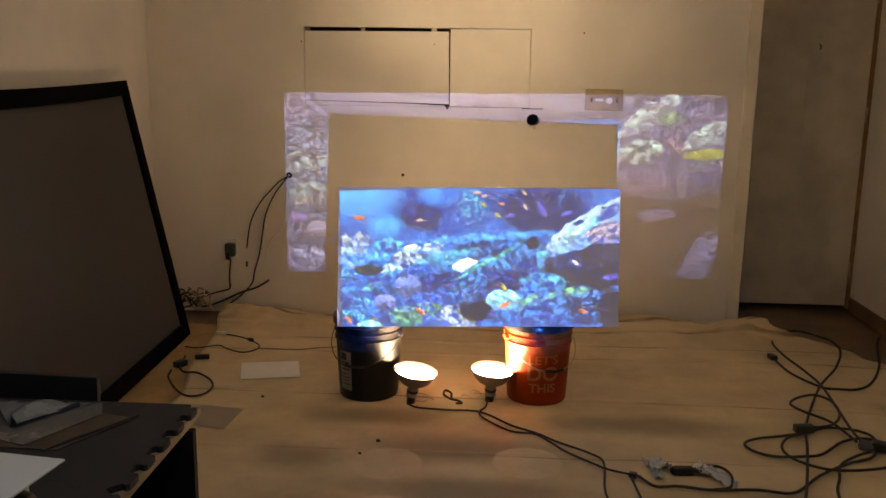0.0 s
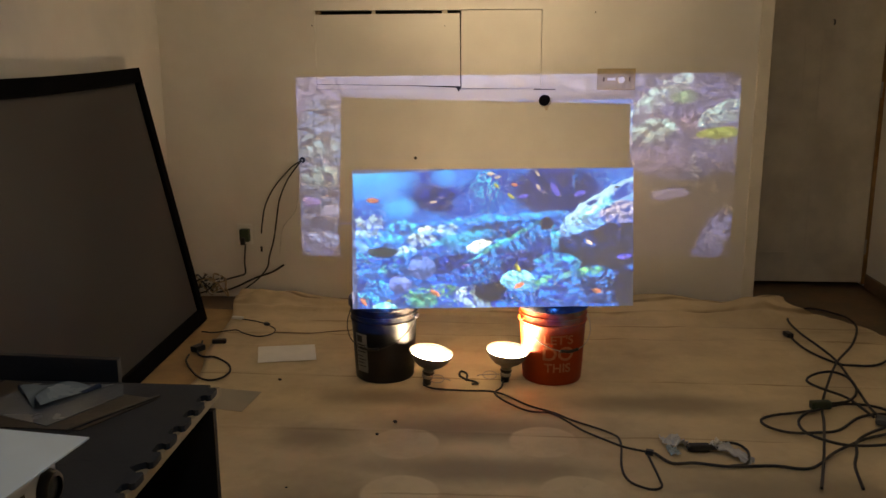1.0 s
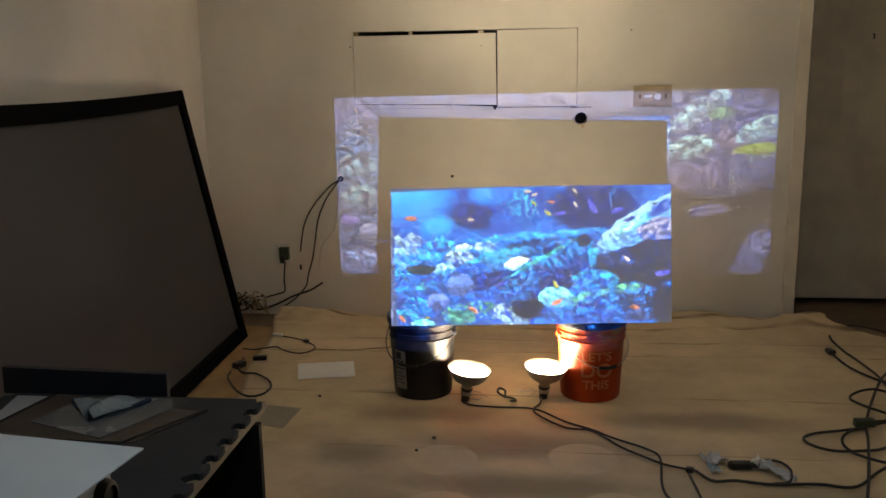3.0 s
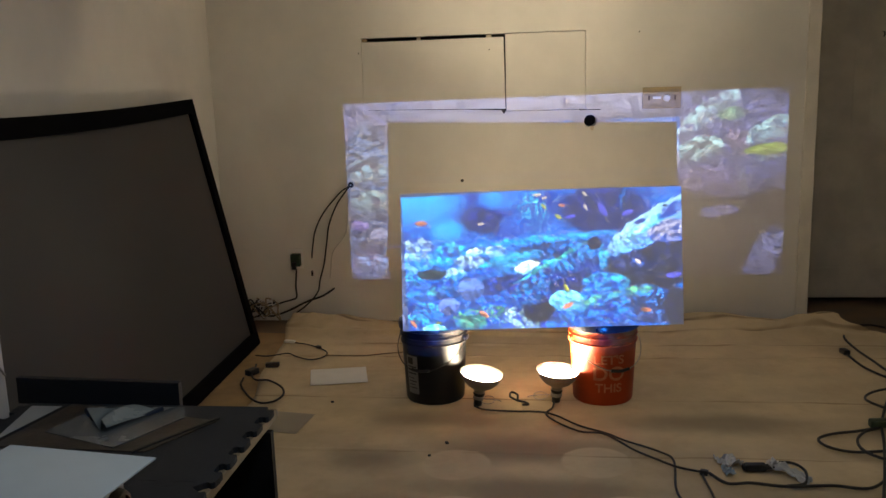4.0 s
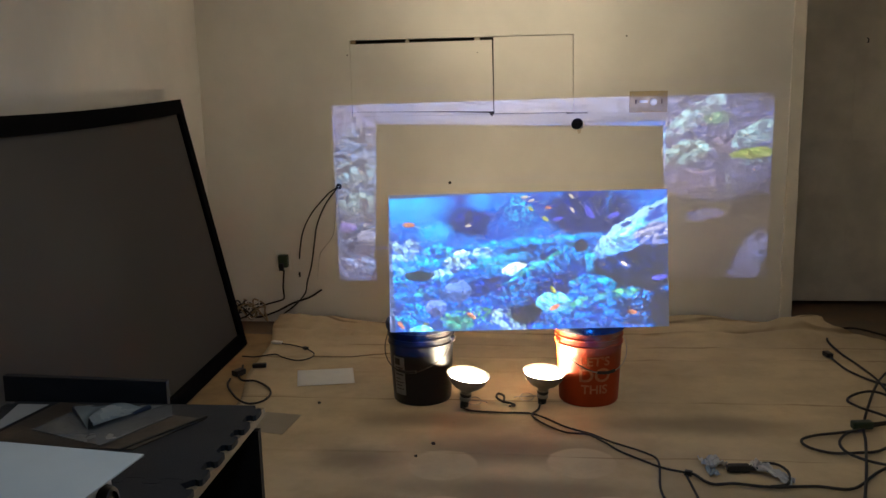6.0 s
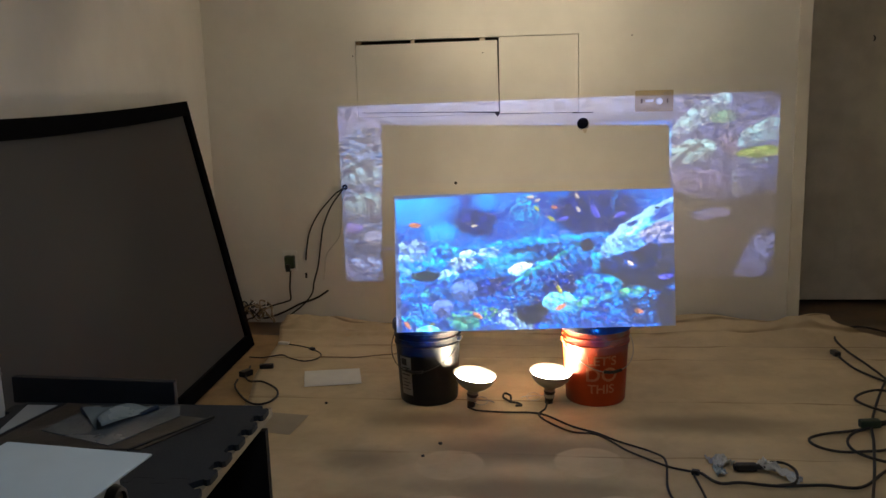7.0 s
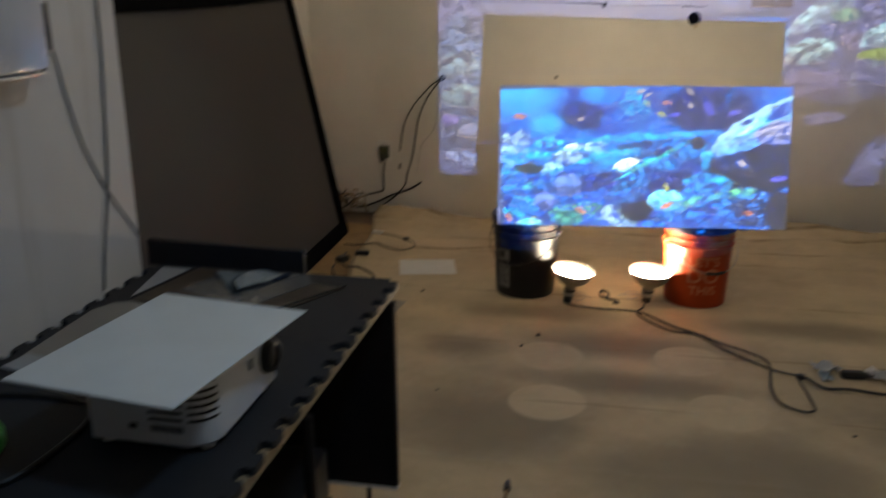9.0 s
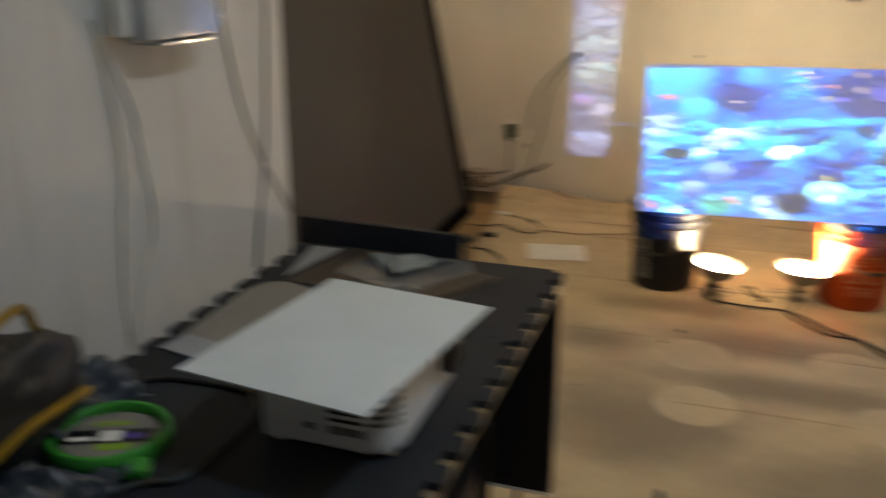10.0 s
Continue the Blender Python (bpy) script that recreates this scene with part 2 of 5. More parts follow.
    side = blob(side, 1.285, 0.138, 0.075, 0.022, 6, 0.25, (0.12, 0.18, 0.07), (0.26, 0.36, 0.08), "soft")
    side = blob(side, 1.30, 0.172, 0.055, 0.010, 6, 0.4, DIM, PALE, "speck")
    side = blob(side, 1.10, 0.25, 0.10, 0.05, 0, 0.6, (0.04, 0.035, 0.11), (0.14, 0.13, 0.34), "rock")
    side = blob(side, 1.213, 0.27, 0.010, 0.075, 4, 0.6, (0.02, 0.02, 0.06), (0.28, 0.34, 0.52), "speck")
    side = blob(side, 1.135, 0.375, 0.065, 0.024, 10, 0.4, (0.03, 0.03, 0.11), (0.16, 0.18, 0.44), "speck")
    side = blob(side, 1.285, 0.565, 0.050, 0.125, -22, 0.5, (0.02, 0.025, 0.10), (0.13, 0.17, 0.44), "coral")
    col = g.mix(beside, col, side)
    # broken relief over the reef, and grain over all
    low = g.math("MAXIMUM", g.step(g.math("MULTIPLY_ADD", rock, 0.03, cy), 0.17, 0.20), beside)
    here = g.noise(warp, 26.0, 6.0, 0.72)
    above = g.noise(g.node("ShaderNodeVectorMath", warp, (0.006, 0.012, 0.0), operation="ADD").outputs[0], 26.0, 6.0, 0.72)
    relief = g.step(g.math("SUBTRACT", here, above), -0.13, 0.13, 0.42, 1.70)
    grain = g.step(g.noise(vec, 95.0, 4.0, 0.75), 0.32, 0.68, 0.72, 1.32)
    shade = g.math("MULTIPLY", grain, g.math("MULTIPLY_ADD", g.math("MULTIPLY", low, g.math("MULTIPLY_ADD", beside, -0.40, 1.0)), g.math("SUBTRACT", relief, 1.0), 1.0))
    # small fish
    ORANGE, CREAM, GOLD, VIOLET = (0.60, 0.20, 0.12), (0.60, 0.50, 0.45), (0.48, 0.48, 0.06), (0.08, 0.09, 0.70)
    for colour, school in ((ORANGE, ((0.068, 0.100, 0.022, -4), (0.575, 0.066, 0.012, -10), (0.285, 0.440, 0.020, -35), (0.592, 0.422, 0.020, 25), (0.870, 0.450, 0.018, -15), (0.020, 0.465, 0.018, -50))),
                           (CREAM, ((0.490, 0.025, 0.013, 0), (0.515, 0.037, 0.011, 20), (0.655, 0.030, 0.011, -45), (0.658, 0.078, 0.012, -55), (0.840, 0.276, 0.013, -40), (0.285, 0.115, 0.012, 0))),
                           (GOLD, ((0.562, 0.104, 0.014, -35), (0.587, 0.358, 0.016, -60), (0.512, 0.066, 0.012, -40), (0.115, 0.465, 0.010, 0))),
                           (VIOLET, ((0.607, 0.107, 0.018, 8), (0.718, 0.090, 0.026, -55), (0.805, 0.105, 0.022, 15), (0.965, 0.330, 0.026, 4), (0.395, 0.345, 0.014, 25)))):
        for x, y, r, turn in school:
            col = blob(col, x, y, r, r * 0.42, turn, 0.4, tuple(c * 0.5 for c in colour), colour, "", False)
    # the picture's own edge
    inside = g.math("MULTIPLY", g.math("MULTIPLY", g.math("GREATER_THAN", u, 0.0), g.math("LESS_THAN", u, 1.0)),
                    g.math("MULTIPLY", g.math("GREATER_THAN", v, 0.0), g.math("LESS_THAN", v, 1.0)))
    inside = g.math("MULTIPLY", inside, g.math("GREATER_THAN", depth, 0.1))
    em = g.node("ShaderNodeEmission", col, g.math("MULTIPLY", inside, shade))
    out = g.node("ShaderNodeOutputLight")
    tree.links.new(em.outputs[0], out.inputs[0])


reef_picture(pic.node_tree)

# ---- materials ----


def surface(name, color, rough=0.6, metal=0.0, var=0.12, scale=9.0, fine=90.0, bump=0.15, coat=0.0, trans=0.0, tint=None, spec=0.5):
    """A plain material with variation at two scales and a fine relief."""
    m = bpy.data.materials.new(name)
    m.use_nodes = True
    g = Graph(m.node_tree)
    p = m.node_tree.nodes["Principled BSDF"]
    co = g.node("ShaderNodeTexCoord").outputs["Object"]
    big, small = g.noise(co, scale, 4.0), g.noise(co, fine, 3.0)
    dark = tuple(c * (1 - var * 1.6) for c in color) if tint is None else tint
    lite = tuple(min(1.0, c * (1 + var)) for c in color)
    c1 = g.mix(g.step(big, 0.3, 0.7), dark, lite)
    c2 = g.mix(g.math("MULTIPLY", g.step(small, 0.35, 0.75), 0.35 * var / 0.12 * 0.5), c1, dark)
    g.put(p.inputs["Base Color"], c2)
    g.put(p.inputs["Roughness"], g.math("MULTIPLY_ADD", big, 0.25, rough - 0.12))
    p.inputs["Metallic"].default_value = metal
    p.inputs["Coat Weight"].default_value = coat
    p.inputs["Specular IOR Level"].default_value = spec
    p.inputs["Transmission Weight"].default_value = trans
    if bump:
        b = g.node("ShaderNodeBump")
        b.inputs["Strength"].default_value, b.inputs["Distance"].default_value = bump, 0.002
        g.put(b.inputs["Height"], small)
        g.put(p.inputs["Normal"], b.outputs[0])
    return m


WALL = surface("painted_wall", (0.73, 0.705, 0.66), 0.62, var=0.05, scale=2.2, fine=160, bump=0.12)
WALL_SIDE = surface("side_wall_paint", (0.70, 0.68, 0.65), 0.65, var=0.06, scale=1.8, fine=140, bump=0.15)
CEILING = surface("ceiling_paint", (0.82, 0.80, 0.76), 0.8, var=0.05, bump=0.3)
TRIM = surface("trim_paint", (0.72, 0.68, 0.6), 0.45, var=0.06, scale=5)
DOOR = surface("door_paint", (0.60, 0.55, 0.46), 0.5, var=0.10, scale=4)
DOOR_EDGE = surface("door_edge_wood", (0.32, 0.17, 0.06), 0.5, var=0.2, scale=12)
GYPSUM = surface("gypsum_edge", (0.55, 0.48, 0.38), 0.9)
# near-black that puts the shade in door and drywall gaps into colour
NEAR_BLACK = surface("near_black", (0.03, 0.025, 0.02), 0.9)
FLOOR = surface("brown_floor", (0.16, 0.10, 0.055), 0.45, var=0.25, scale=5, fine=50)
BOARD_BACK = surface("dark_board_back", (0.15, 0.12, 0.09), 0.75, var=0.14, scale=6, fine=260)
DULL_BOWL = surface("dull_aluminium", (0.34, 0.31, 0.28), 0.45, metal=0.75, var=0.12, scale=14)
BOARD = surface("board_paint", (0.62, 0.64, 0.66), 0.55, var=0.04, scale=4, bump=0.05)
SCREEN = surface("grey_screen_cloth", (0.052, 0.051, 0.050), 0.85, var=0.05, scale=2, bump=0.1)
VELVET = surface("black_frame", (0.003, 0.003, 0.0035), 0.98, var=0.2, spec=0.06)
FOAM = surface("grey_foam", (0.018, 0.0195, 0.024), 0.8, var=0.14, scale=7, fine=300, bump=0.5, spec=0.3)
PLY = surface("plywood_edge", (0.24, 0.175, 0.10), 0.6, var=0.15, scale=14)
BLACK_PANEL = surface("black_laminate", (0.011, 0.0085, 0.0080), 0.7, var=0.2, spec=0.15)
WHITE_EDGE = surface("white_edge_band", (0.6, 0.58, 0.54), 0.5)
BLACK_PL = surface("black_plastic", (0.012, 0.012, 0.013), 0.38, var=0.2)
BLACK_RUB = surface("black_rubber_cord", (0.014, 0.013, 0.012), 0.55, var=0.2)
BUCKET_BLACK = surface("black_bucket_plastic", (0.007, 0.007, 0.008), 0.42, var=0.15, scale=8, spec=0.35)
BUCKET_ORANGE = surface("orange_bucket_plastic", (0.38, 0.043, 0.006), 0.45, var=0.08, scale=8, spec=0.25)
LID = surface("dark_lid_plastic", (0.012, 0.016, 0.024), 0.3, var=0.15)
LETTER = surface("pale_lettering", (0.50, 0.18, 0.085), 0.5, var=0.15, scale=40)
LABEL = surface("paper_label", (0.24, 0.24, 0.24), 0.6)
STEEL = surface("steel_wire", (0.45, 0.43, 0.40), 0.35, metal=1.0, var=0.1)
PAPER = surface("white_paper", (0.74, 0.73, 0.70), 0.8, var=0.03, bump=0.05)
CARD = surface("white_card", (0.54, 0.60, 0.64), 0.4, var=0.03, bump=0.04)
GREY_CARD = surface("grey_card", (0.20, 0.19, 0.175), 0.45, var=0.08)
FLOOR_FILM = surface("dusty_translucent_film", (0.30, 0.26, 0.20), 0.4, var=0.06)
PALE_FILM = surface("pale_film", (0.27, 0.29, 0.32), 0.35, var=0.08)
PROJECTOR = surface("white_projector_plastic", (0.66, 0.68, 0.72), 0.4, var=0.04, bump=0.05)
BLUE_PL = surface("blue_grey_film", (0.30, 0.37, 0.42), 0.25, var=0.12, scale=12)
BLUE_EDGE = surface("blue_film", (0.015, 0.035, 0.085), 0.4)
BAG = surface("dark_crumpled_film", (0.045, 0.053, 0.07), 0.35, var=0.2, scale=14)
PURPLE = surface("purple_print", (0.10, 0.06, 0.30), 0.5)
LIME = surface("lime_print", (0.22, 0.36, 0.02), 0.5)
DARK_BAR = surface("dark_bar_paint", (0.010, 0.011, 0.015), 0.7, var=0.2, spec=0.3)
SHADED_CLOTH = surface("shaded_cloth_strip", (0.36, 0.235, 0.105), 0.8, var=0.16, scale=5)
FILM = surface("grey_plastic_film", (0.10, 0.107, 0.115), 0.25, var=0.15, scale=10, bump=0.3)
BROWN_FILM = surface("brown_glossy_film", (0.035, 0.026, 0.020), 0.5, var=0.35, scale=18, bump=0.4)
GREEN_PL = surface("green_plastic", (0.03, 0.27, 0.03), 0.4, var=0.1)
YELLOW_PL = surface("yellow_plastic", (0.30, 0.17, 0.008), 0.45, var=0.15)
OUTLET = surface("white_outlet_plastic", (0.80, 0.79, 0.76), 0.35, var=0.05)
TOGGLE = surface("brown_toggle", (0.20, 0.14, 0.08), 0.4)
ALMOND = surface("almond_plate", (0.52, 0.42, 0.27), 0.4, var=0.08)
GREEN_DK = surface("dark_green_plug", (0.03, 0.05, 0.025), 0.4)
WOOD = surface("raw_wood", (0.30, 0.20, 0.11), 0.65, var=0.2, scale=20)
# tan-brown for folded cloth, with its shade in the colour
TAN_WIRE = surface("tan_wire", (0.30, 0.22, 0.13), 0.6)
DARK_WIRE = surface("dark_wire", (0.05, 0.045, 0.04), 0.5, metal=0.6)
NEAR_WIRE = surface("cream_wire", (0.72, 0.68, 0.58), 0.5)
GREY_WIRE = surface("grey_wire", (0.20, 0.19, 0.18), 0.5)
WHITE_WIRE = surface("off_white_wire", (0.60, 0.58, 0.55), 0.5)
CLEAR_PL = surface("frosted_plastic", (0.50, 0.51, 0.53), 0.25, var=0.06, coat=0.3)


def glow(name, color, strength):
    m = bpy.data.materials.new(name)
    m.use_nodes = True
    p = m.node_tree.nodes["Principled BSDF"]
    p.inputs["Base Color"].default_value = (0.8, 0.78, 0.7, 1)
    p.inputs["Emission Color"].default_value = (*color, 1)
    p.inputs["Emission Strength"].default_value = strength
    return m


BULB = glow("lit_bulb_face", (1.0, 0.83, 0.56), 125.0)
# diffuser of the unseen, added ceiling fixture
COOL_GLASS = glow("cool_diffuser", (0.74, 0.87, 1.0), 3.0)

CLEAN_RINGS = [(-0.255, 2.985), (0.255, 3.035), (-0.228, 2.612), (0.350, 2.645)]


def canvas_material():
    """Tan drop cloth: weave, broad stains, grey overspray with clean rings where buckets stood, shade painted by
    buckets and folds.
    """
    m = surface("drop_cloth_canvas", (0.57, 0.455, 0.29), 0.85, var=0.10, scale=2.6, fine=240, bump=0.35)
    g = Graph(m.node_tree)
    p = m.node_tree.nodes["Principled BSDF"]
    base = p.inputs["Base Color"].links[0].from_socket
    co = g.node("ShaderNodeTexCoord").outputs["Object"]
    ragged = g.noise(co, 3.2, 5.0, 0.6)
    # overspray; the two patches at y 3.42 also paint shadow by the buckets
    spray_shade = None
    for x, y, rx, ry in ((-0.58, 3.02, 0.20, 0.13), (0.02, 3.12, 0.45, 0.14), (0.05, 2.80, 0.50, 0.12), (0.75, 3.42, 0.42, 0.12),
                         (-0.40, 2.45, 0.40, 0.30), (0.35, 2.25, 0.55, 0.28), (1.05, 2.62, 0.5, 0.3), (-0.35, 3.42, 0.33, 0.10)):
        n = g.node("ShaderNodeMapping", vector_type="TEXTURE")
        g.put(n.inputs[0], co)
        n.inputs[1].default_value, n.inputs[3].default_value = (x, y, 0), (rx, ry, 1)
        d = g.node("ShaderNodeVectorMath", n.outputs[0], operation="LENGTH").outputs["Value"]
        d = g.math("ADD", d, g.math("MULTIPLY_ADD", ragged, 1.0, -0.5))
        f = g.step(d, 1.35, 0.2)
        spray_shade = f if spray_shade is None else g.math("MAXIMUM", spray_shade, f)
    clean = None
    for x, y in CLEAN_RINGS:
        n = g.node("ShaderNodeVectorMath", co, (x, y, 0.0), operation="DISTANCE").outputs["Value"]
        f = g.step(g.math("ADD", n, g.math("MULTIPLY_ADD", ragged, 0.02, -0.01)), 0.135, 0.118)
        clean = f if clean is None else g.math("MAXIMUM", clean, f)
    amount = g.math("MULTIPLY", g.math("MULTIPLY", spray_shade, 0.62), g.math("SUBTRACT", 1.0, g.math("MULTIPLY", clean, 0.9)))
    col = g.mix(amount, base, (0.13, 0.11, 0.085))
    col = g.mix(g.math("MULTIPLY", clean, 0.22), col, (0.60, 0.52, 0.38))
    dirt = g.step(g.noise(co, 1.4, 6.0, 0.65), 0.55, 0.75)
    col = g.mix(g.math("MULTIPLY", dirt, 0.28), col, (0.20, 0.14, 0.08))
    # shade of the folds painted in as dark wandering brown lines
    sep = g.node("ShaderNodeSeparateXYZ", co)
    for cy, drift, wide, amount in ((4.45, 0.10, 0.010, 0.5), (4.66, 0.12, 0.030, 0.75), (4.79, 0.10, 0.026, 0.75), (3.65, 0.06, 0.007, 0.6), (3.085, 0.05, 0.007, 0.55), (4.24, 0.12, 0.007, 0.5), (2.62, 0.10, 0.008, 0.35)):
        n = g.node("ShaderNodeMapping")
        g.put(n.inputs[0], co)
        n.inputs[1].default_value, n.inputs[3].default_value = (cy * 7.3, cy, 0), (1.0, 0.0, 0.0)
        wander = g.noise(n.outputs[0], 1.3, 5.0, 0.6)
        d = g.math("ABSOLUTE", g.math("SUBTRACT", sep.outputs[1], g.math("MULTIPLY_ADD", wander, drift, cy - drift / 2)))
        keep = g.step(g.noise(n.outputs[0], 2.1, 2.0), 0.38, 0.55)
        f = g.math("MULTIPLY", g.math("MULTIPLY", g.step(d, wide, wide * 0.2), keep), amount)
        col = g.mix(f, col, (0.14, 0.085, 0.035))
    mottle = g.step(g.noise(co, 6.5, 6.0, 0.68), 0.44, 0.66)
    col = g.mix(g.math("MULTIPLY", mottle, 0.20), col, (0.30, 0.22, 0.13))
    fleck = g.step(g.noise(co, 9.0, 6.0, 0.7), 0.66, 0.74)
    col = g.mix(g.math("MULTIPLY", fleck, 0.25), col, (0.16, 0.11, 0.06))
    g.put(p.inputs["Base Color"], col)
    return m


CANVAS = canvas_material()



def streaked_wall():
    """Off-white paint with faint tan runs down the wall."""
    m = surface("streaked_wall_paint", (0.56, 0.55, 0.54), 0.65, var=0.07, scale=1.6, fine=140, bump=0.2)
    g = Graph(m.node_tree)
    p = m.node_tree.nodes["Principled BSDF"]
    base = p.inputs["Base Color"].links[0].from_socket
    n = g.node("ShaderNodeMapping")
    g.put(n.inputs[0], g.node("ShaderNodeTexCoord").outputs["Object"])
    n.inputs[3].default_value = (1.0, 13.0, 0.9)
    f = g.math("MULTIPLY", g.step(g.noise(n.outputs[0], 1.0, 5.0, 0.65), 0.52, 0.72), 0.38)
    g.put(p.inputs["Base Color"], g.mix(f, base, (0.30, 0.26, 0.20)))
    return m


NEAR_WALL = streaked_wall()

# ---- mesh helpers ----


def add_box(bm, lo, hi, bevel=0.0, m=None):
    r = bmesh.ops.create_cube(bm, size=1.0)
    vs = r["verts"]
    for v in vs:
        v.co = Vector([(lo[i] + hi[i]) / 2 + v.co[i] * (hi[i] - lo[i]) for i in range(3)])
    if bevel:
        es = list({e for v in vs for e in v.link_edges})
        out = bmesh.ops.bevel(bm, geom=es, offset=bevel, segments=2, profile=0.6, affect="EDGES")
        vs = list({v for f in out["faces"] for v in f.verts} | {v for v in vs if v.is_valid})
    if m is not None:
        bmesh.ops.transform(bm, matrix=m, verts=[v for v in vs if v.is_valid])
    return bm


def boxmesh(lo, hi, bevel=0.0, m=None):
    return add_box(bmesh.new(), lo, hi, bevel, m)


def lathe(profile, segments=40, m=None, bm=None):
    """Turns (radius, height) pairs round the z axis."""
    bm = bm or bmesh.new()
    rings = []
    for r, z in profile:
        if r < 1e-6:
            rings.append([bm.verts.new((0, 0, z))])
        else:
            rings.append([bm.verts.new((r * math.cos(2 * math.pi * k / segments), r * math.sin(2 * math.pi * k / segments), z)) for k in range(segments)])
    for a, b in zip(rings, rings[1:]):
        for k in range(segments):
            k2 = (k + 1) % segments
            if len(a) == 1 and len(b) > 1:
                bm.faces.new((a[0], b[k], b[k2]))
            elif len(b) == 1 and len(a) > 1:
                bm.faces.new((a[k], a[k2], b[0]))
            elif len(a) > 1:
                bm.faces.new((a[k], a[k2], b[k2], b[k]))
    if m is not None:
        bmesh.ops.transform(bm, matrix=m, verts=[v for ring in rings for v in ring])
    return bm


def spline(points, steps=8):
    pts = [Vector(p) for p in points]
    pts = [pts[0] * 2 - pts[1]] + pts + [pts[-1] * 2 - pts[-2]]
    out = []
    for i in range(1, len(pts) - 2):
        p0, p1, p2, p3 = pts[i - 1:i + 3]
        for k in range(steps):
            t = k / steps
            out.append(0.5 * (2 * p1 + (p2 - p0) * t + (2 * p0 - 5 * p1 + 4 * p2 - p3) * t * t + (3 * p1 - p0 - 3 * p2 + p3) * t ** 3))
    return out + [pts[-2]]


def tube(points, radius, sides=7, steps=8, bm=None, smooth=True):
    """A round cord along a smooth curve through the points."""
    bm = bm or bmesh.new()
    path = spline(points, steps) if smooth else [Vector(p) for p in points]
    rings, normal = [], None
    for i, p in enumerate(path):
        d = (path[min(i + 1, len(path) - 1)] - path[max(i - 1, 0)]).normalized()
        if normal is None:
            normal = d.orthogonal().normalized()
        normal = (normal - d * normal.dot(d)).normalized()
        side = d.cross(normal)
        rings.append([bm.verts.new(p + radius * (normal * math.cos(2 * math.pi * k / sides) + side * math.sin(2 * math.pi * k / sides))) for k in range(sides)])
    for a, b in zip(rings, rings[1:]):
        for k in range(sides):
            bm.faces.new((a[k], a[(k + 1) % sides], b[(k + 1) % sides], b[k]))
    bm.faces.new(rings[0][::-1])
    bm.faces.new(rings[-1])
    return bm


def outline_slab(outline, z0, z1, m=None, bm=None):
    """A flat plate from a closed outline of (x, y)."""
    bm = bm or bmesh.new()
    low = [bm.verts.new((x, y, z0)) for x, y in outline]
    top = [bm.verts.new((x, y, z1)) for x, y in outline]
    bm.faces.new(top)
    bm.faces.new(low[::-1])
    n = len(low)
    for k in range(n):
        bm.faces.new((low[k], low[(k + 1) % n], top[(k + 1) % n], top[k]))
    if m is not None:
        bmesh.ops.transform(bm, matrix=m, verts=low + top)
    return bm


def finish(name, bm, material, smooth=False):
    bmesh.ops.recalc_face_normals(bm, faces=bm.faces)
    me = bpy.data.meshes.new(name)
    bm.to_mesh(me)
    bm.free()
    me.materials.append(material)
    if smooth:
        me.shade_smooth()
        me.set_sharp_from_angle(angle=radians(38))
    return new(name, me)


def part(name, bm, material, parent, label="", smooth=False):
    ob = finish(name, bm, material, smooth)
    ob.parent = parent
    if label:
        ob["label"] = label
    return ob


def thing(name, label, category, at=None, group=""):
    ob = new(name)
    ob.empty_display_size = 0.05
    if at is not None:
        ob.matrix_world = at
    return tagged(ob, label, category, group)


def solid(name, bm, material, label, category, at=None, smooth=False, group="", kind=""):
    ob = finish(name, bm, material, smooth)
    if at is not None:
        ob.matrix_world = at
    return tagged(ob, label, category, group, kind)


def structure(name, bm, material, label, category="wall"):
    return tagged(finish(name, bm, material), label, category, kind="structure")


# ---- the room ----
structure("floor", boxmesh((-3.2, SOUTH_Y, -0.12), (EAST_X + 0.1, 5.6, 0.0)), FLOOR, "worn dark brown floor beside the drop cloth", "floor")
structure("ceiling", boxmesh((-3.2, SOUTH_Y, CEIL), (EAST_X + 0.1, 5.6, CEIL + 0.1)), CEILING, "plain off-white painted ceiling above the room", "ceiling")

# far wall, with a cut-out opening and a round hole
CUT = dict(x0=-0.950, xm=-0.148, x1=0.288, z0=1.203, z1=1.625)
HOLE = (0.311, 1.139, 0.034)
JAMB0, JAMB1 = 1.433, 1.498
bm = bmesh.new()
y0, y1 = WALL_Y, WALL_Y + 0.12
hx, hz, hs = HOLE[0], HOLE[1], 0.06
for lo, hi in (((WEST_X, 0), (CUT["x0"], CEIL)), ((CUT["x1"] + 0.14, 0), (JAMB1 - 0.004, CEIL)), ((CUT["x0"], CUT["z1"]), (CUT["x1"] + 0.14, CEIL)),
               ((CUT["x1"], CUT["z0"]), (CUT["x1"] + 0.14, CUT["z1"])), ((CUT["x0"], 0), (CUT["x1"] + 0.14, hz - hs)),
               ((CUT["x0"], hz - hs), (hx - hs, CUT["z0"])), ((hx + hs, hz - hs), (CUT["x1"] + 0.14, CUT["z0"]))):
    add_box(bm, (lo[0], y0, lo[1]), (hi[0], y1, hi[1]))
# collar round the hole
ring_in = [(hx + HOLE[2] * math.cos(a), hz + HOLE[2] * math.sin(a)) for a in [2 * math.pi * k / 24 for k in range(24)]]
ring_out = []
for x, z in ring_in:
    k = hs / max(abs(x - hx), abs(z - hz))
    ring_out.append((hx + (x - hx) * k, hz + (z - hz) * k))
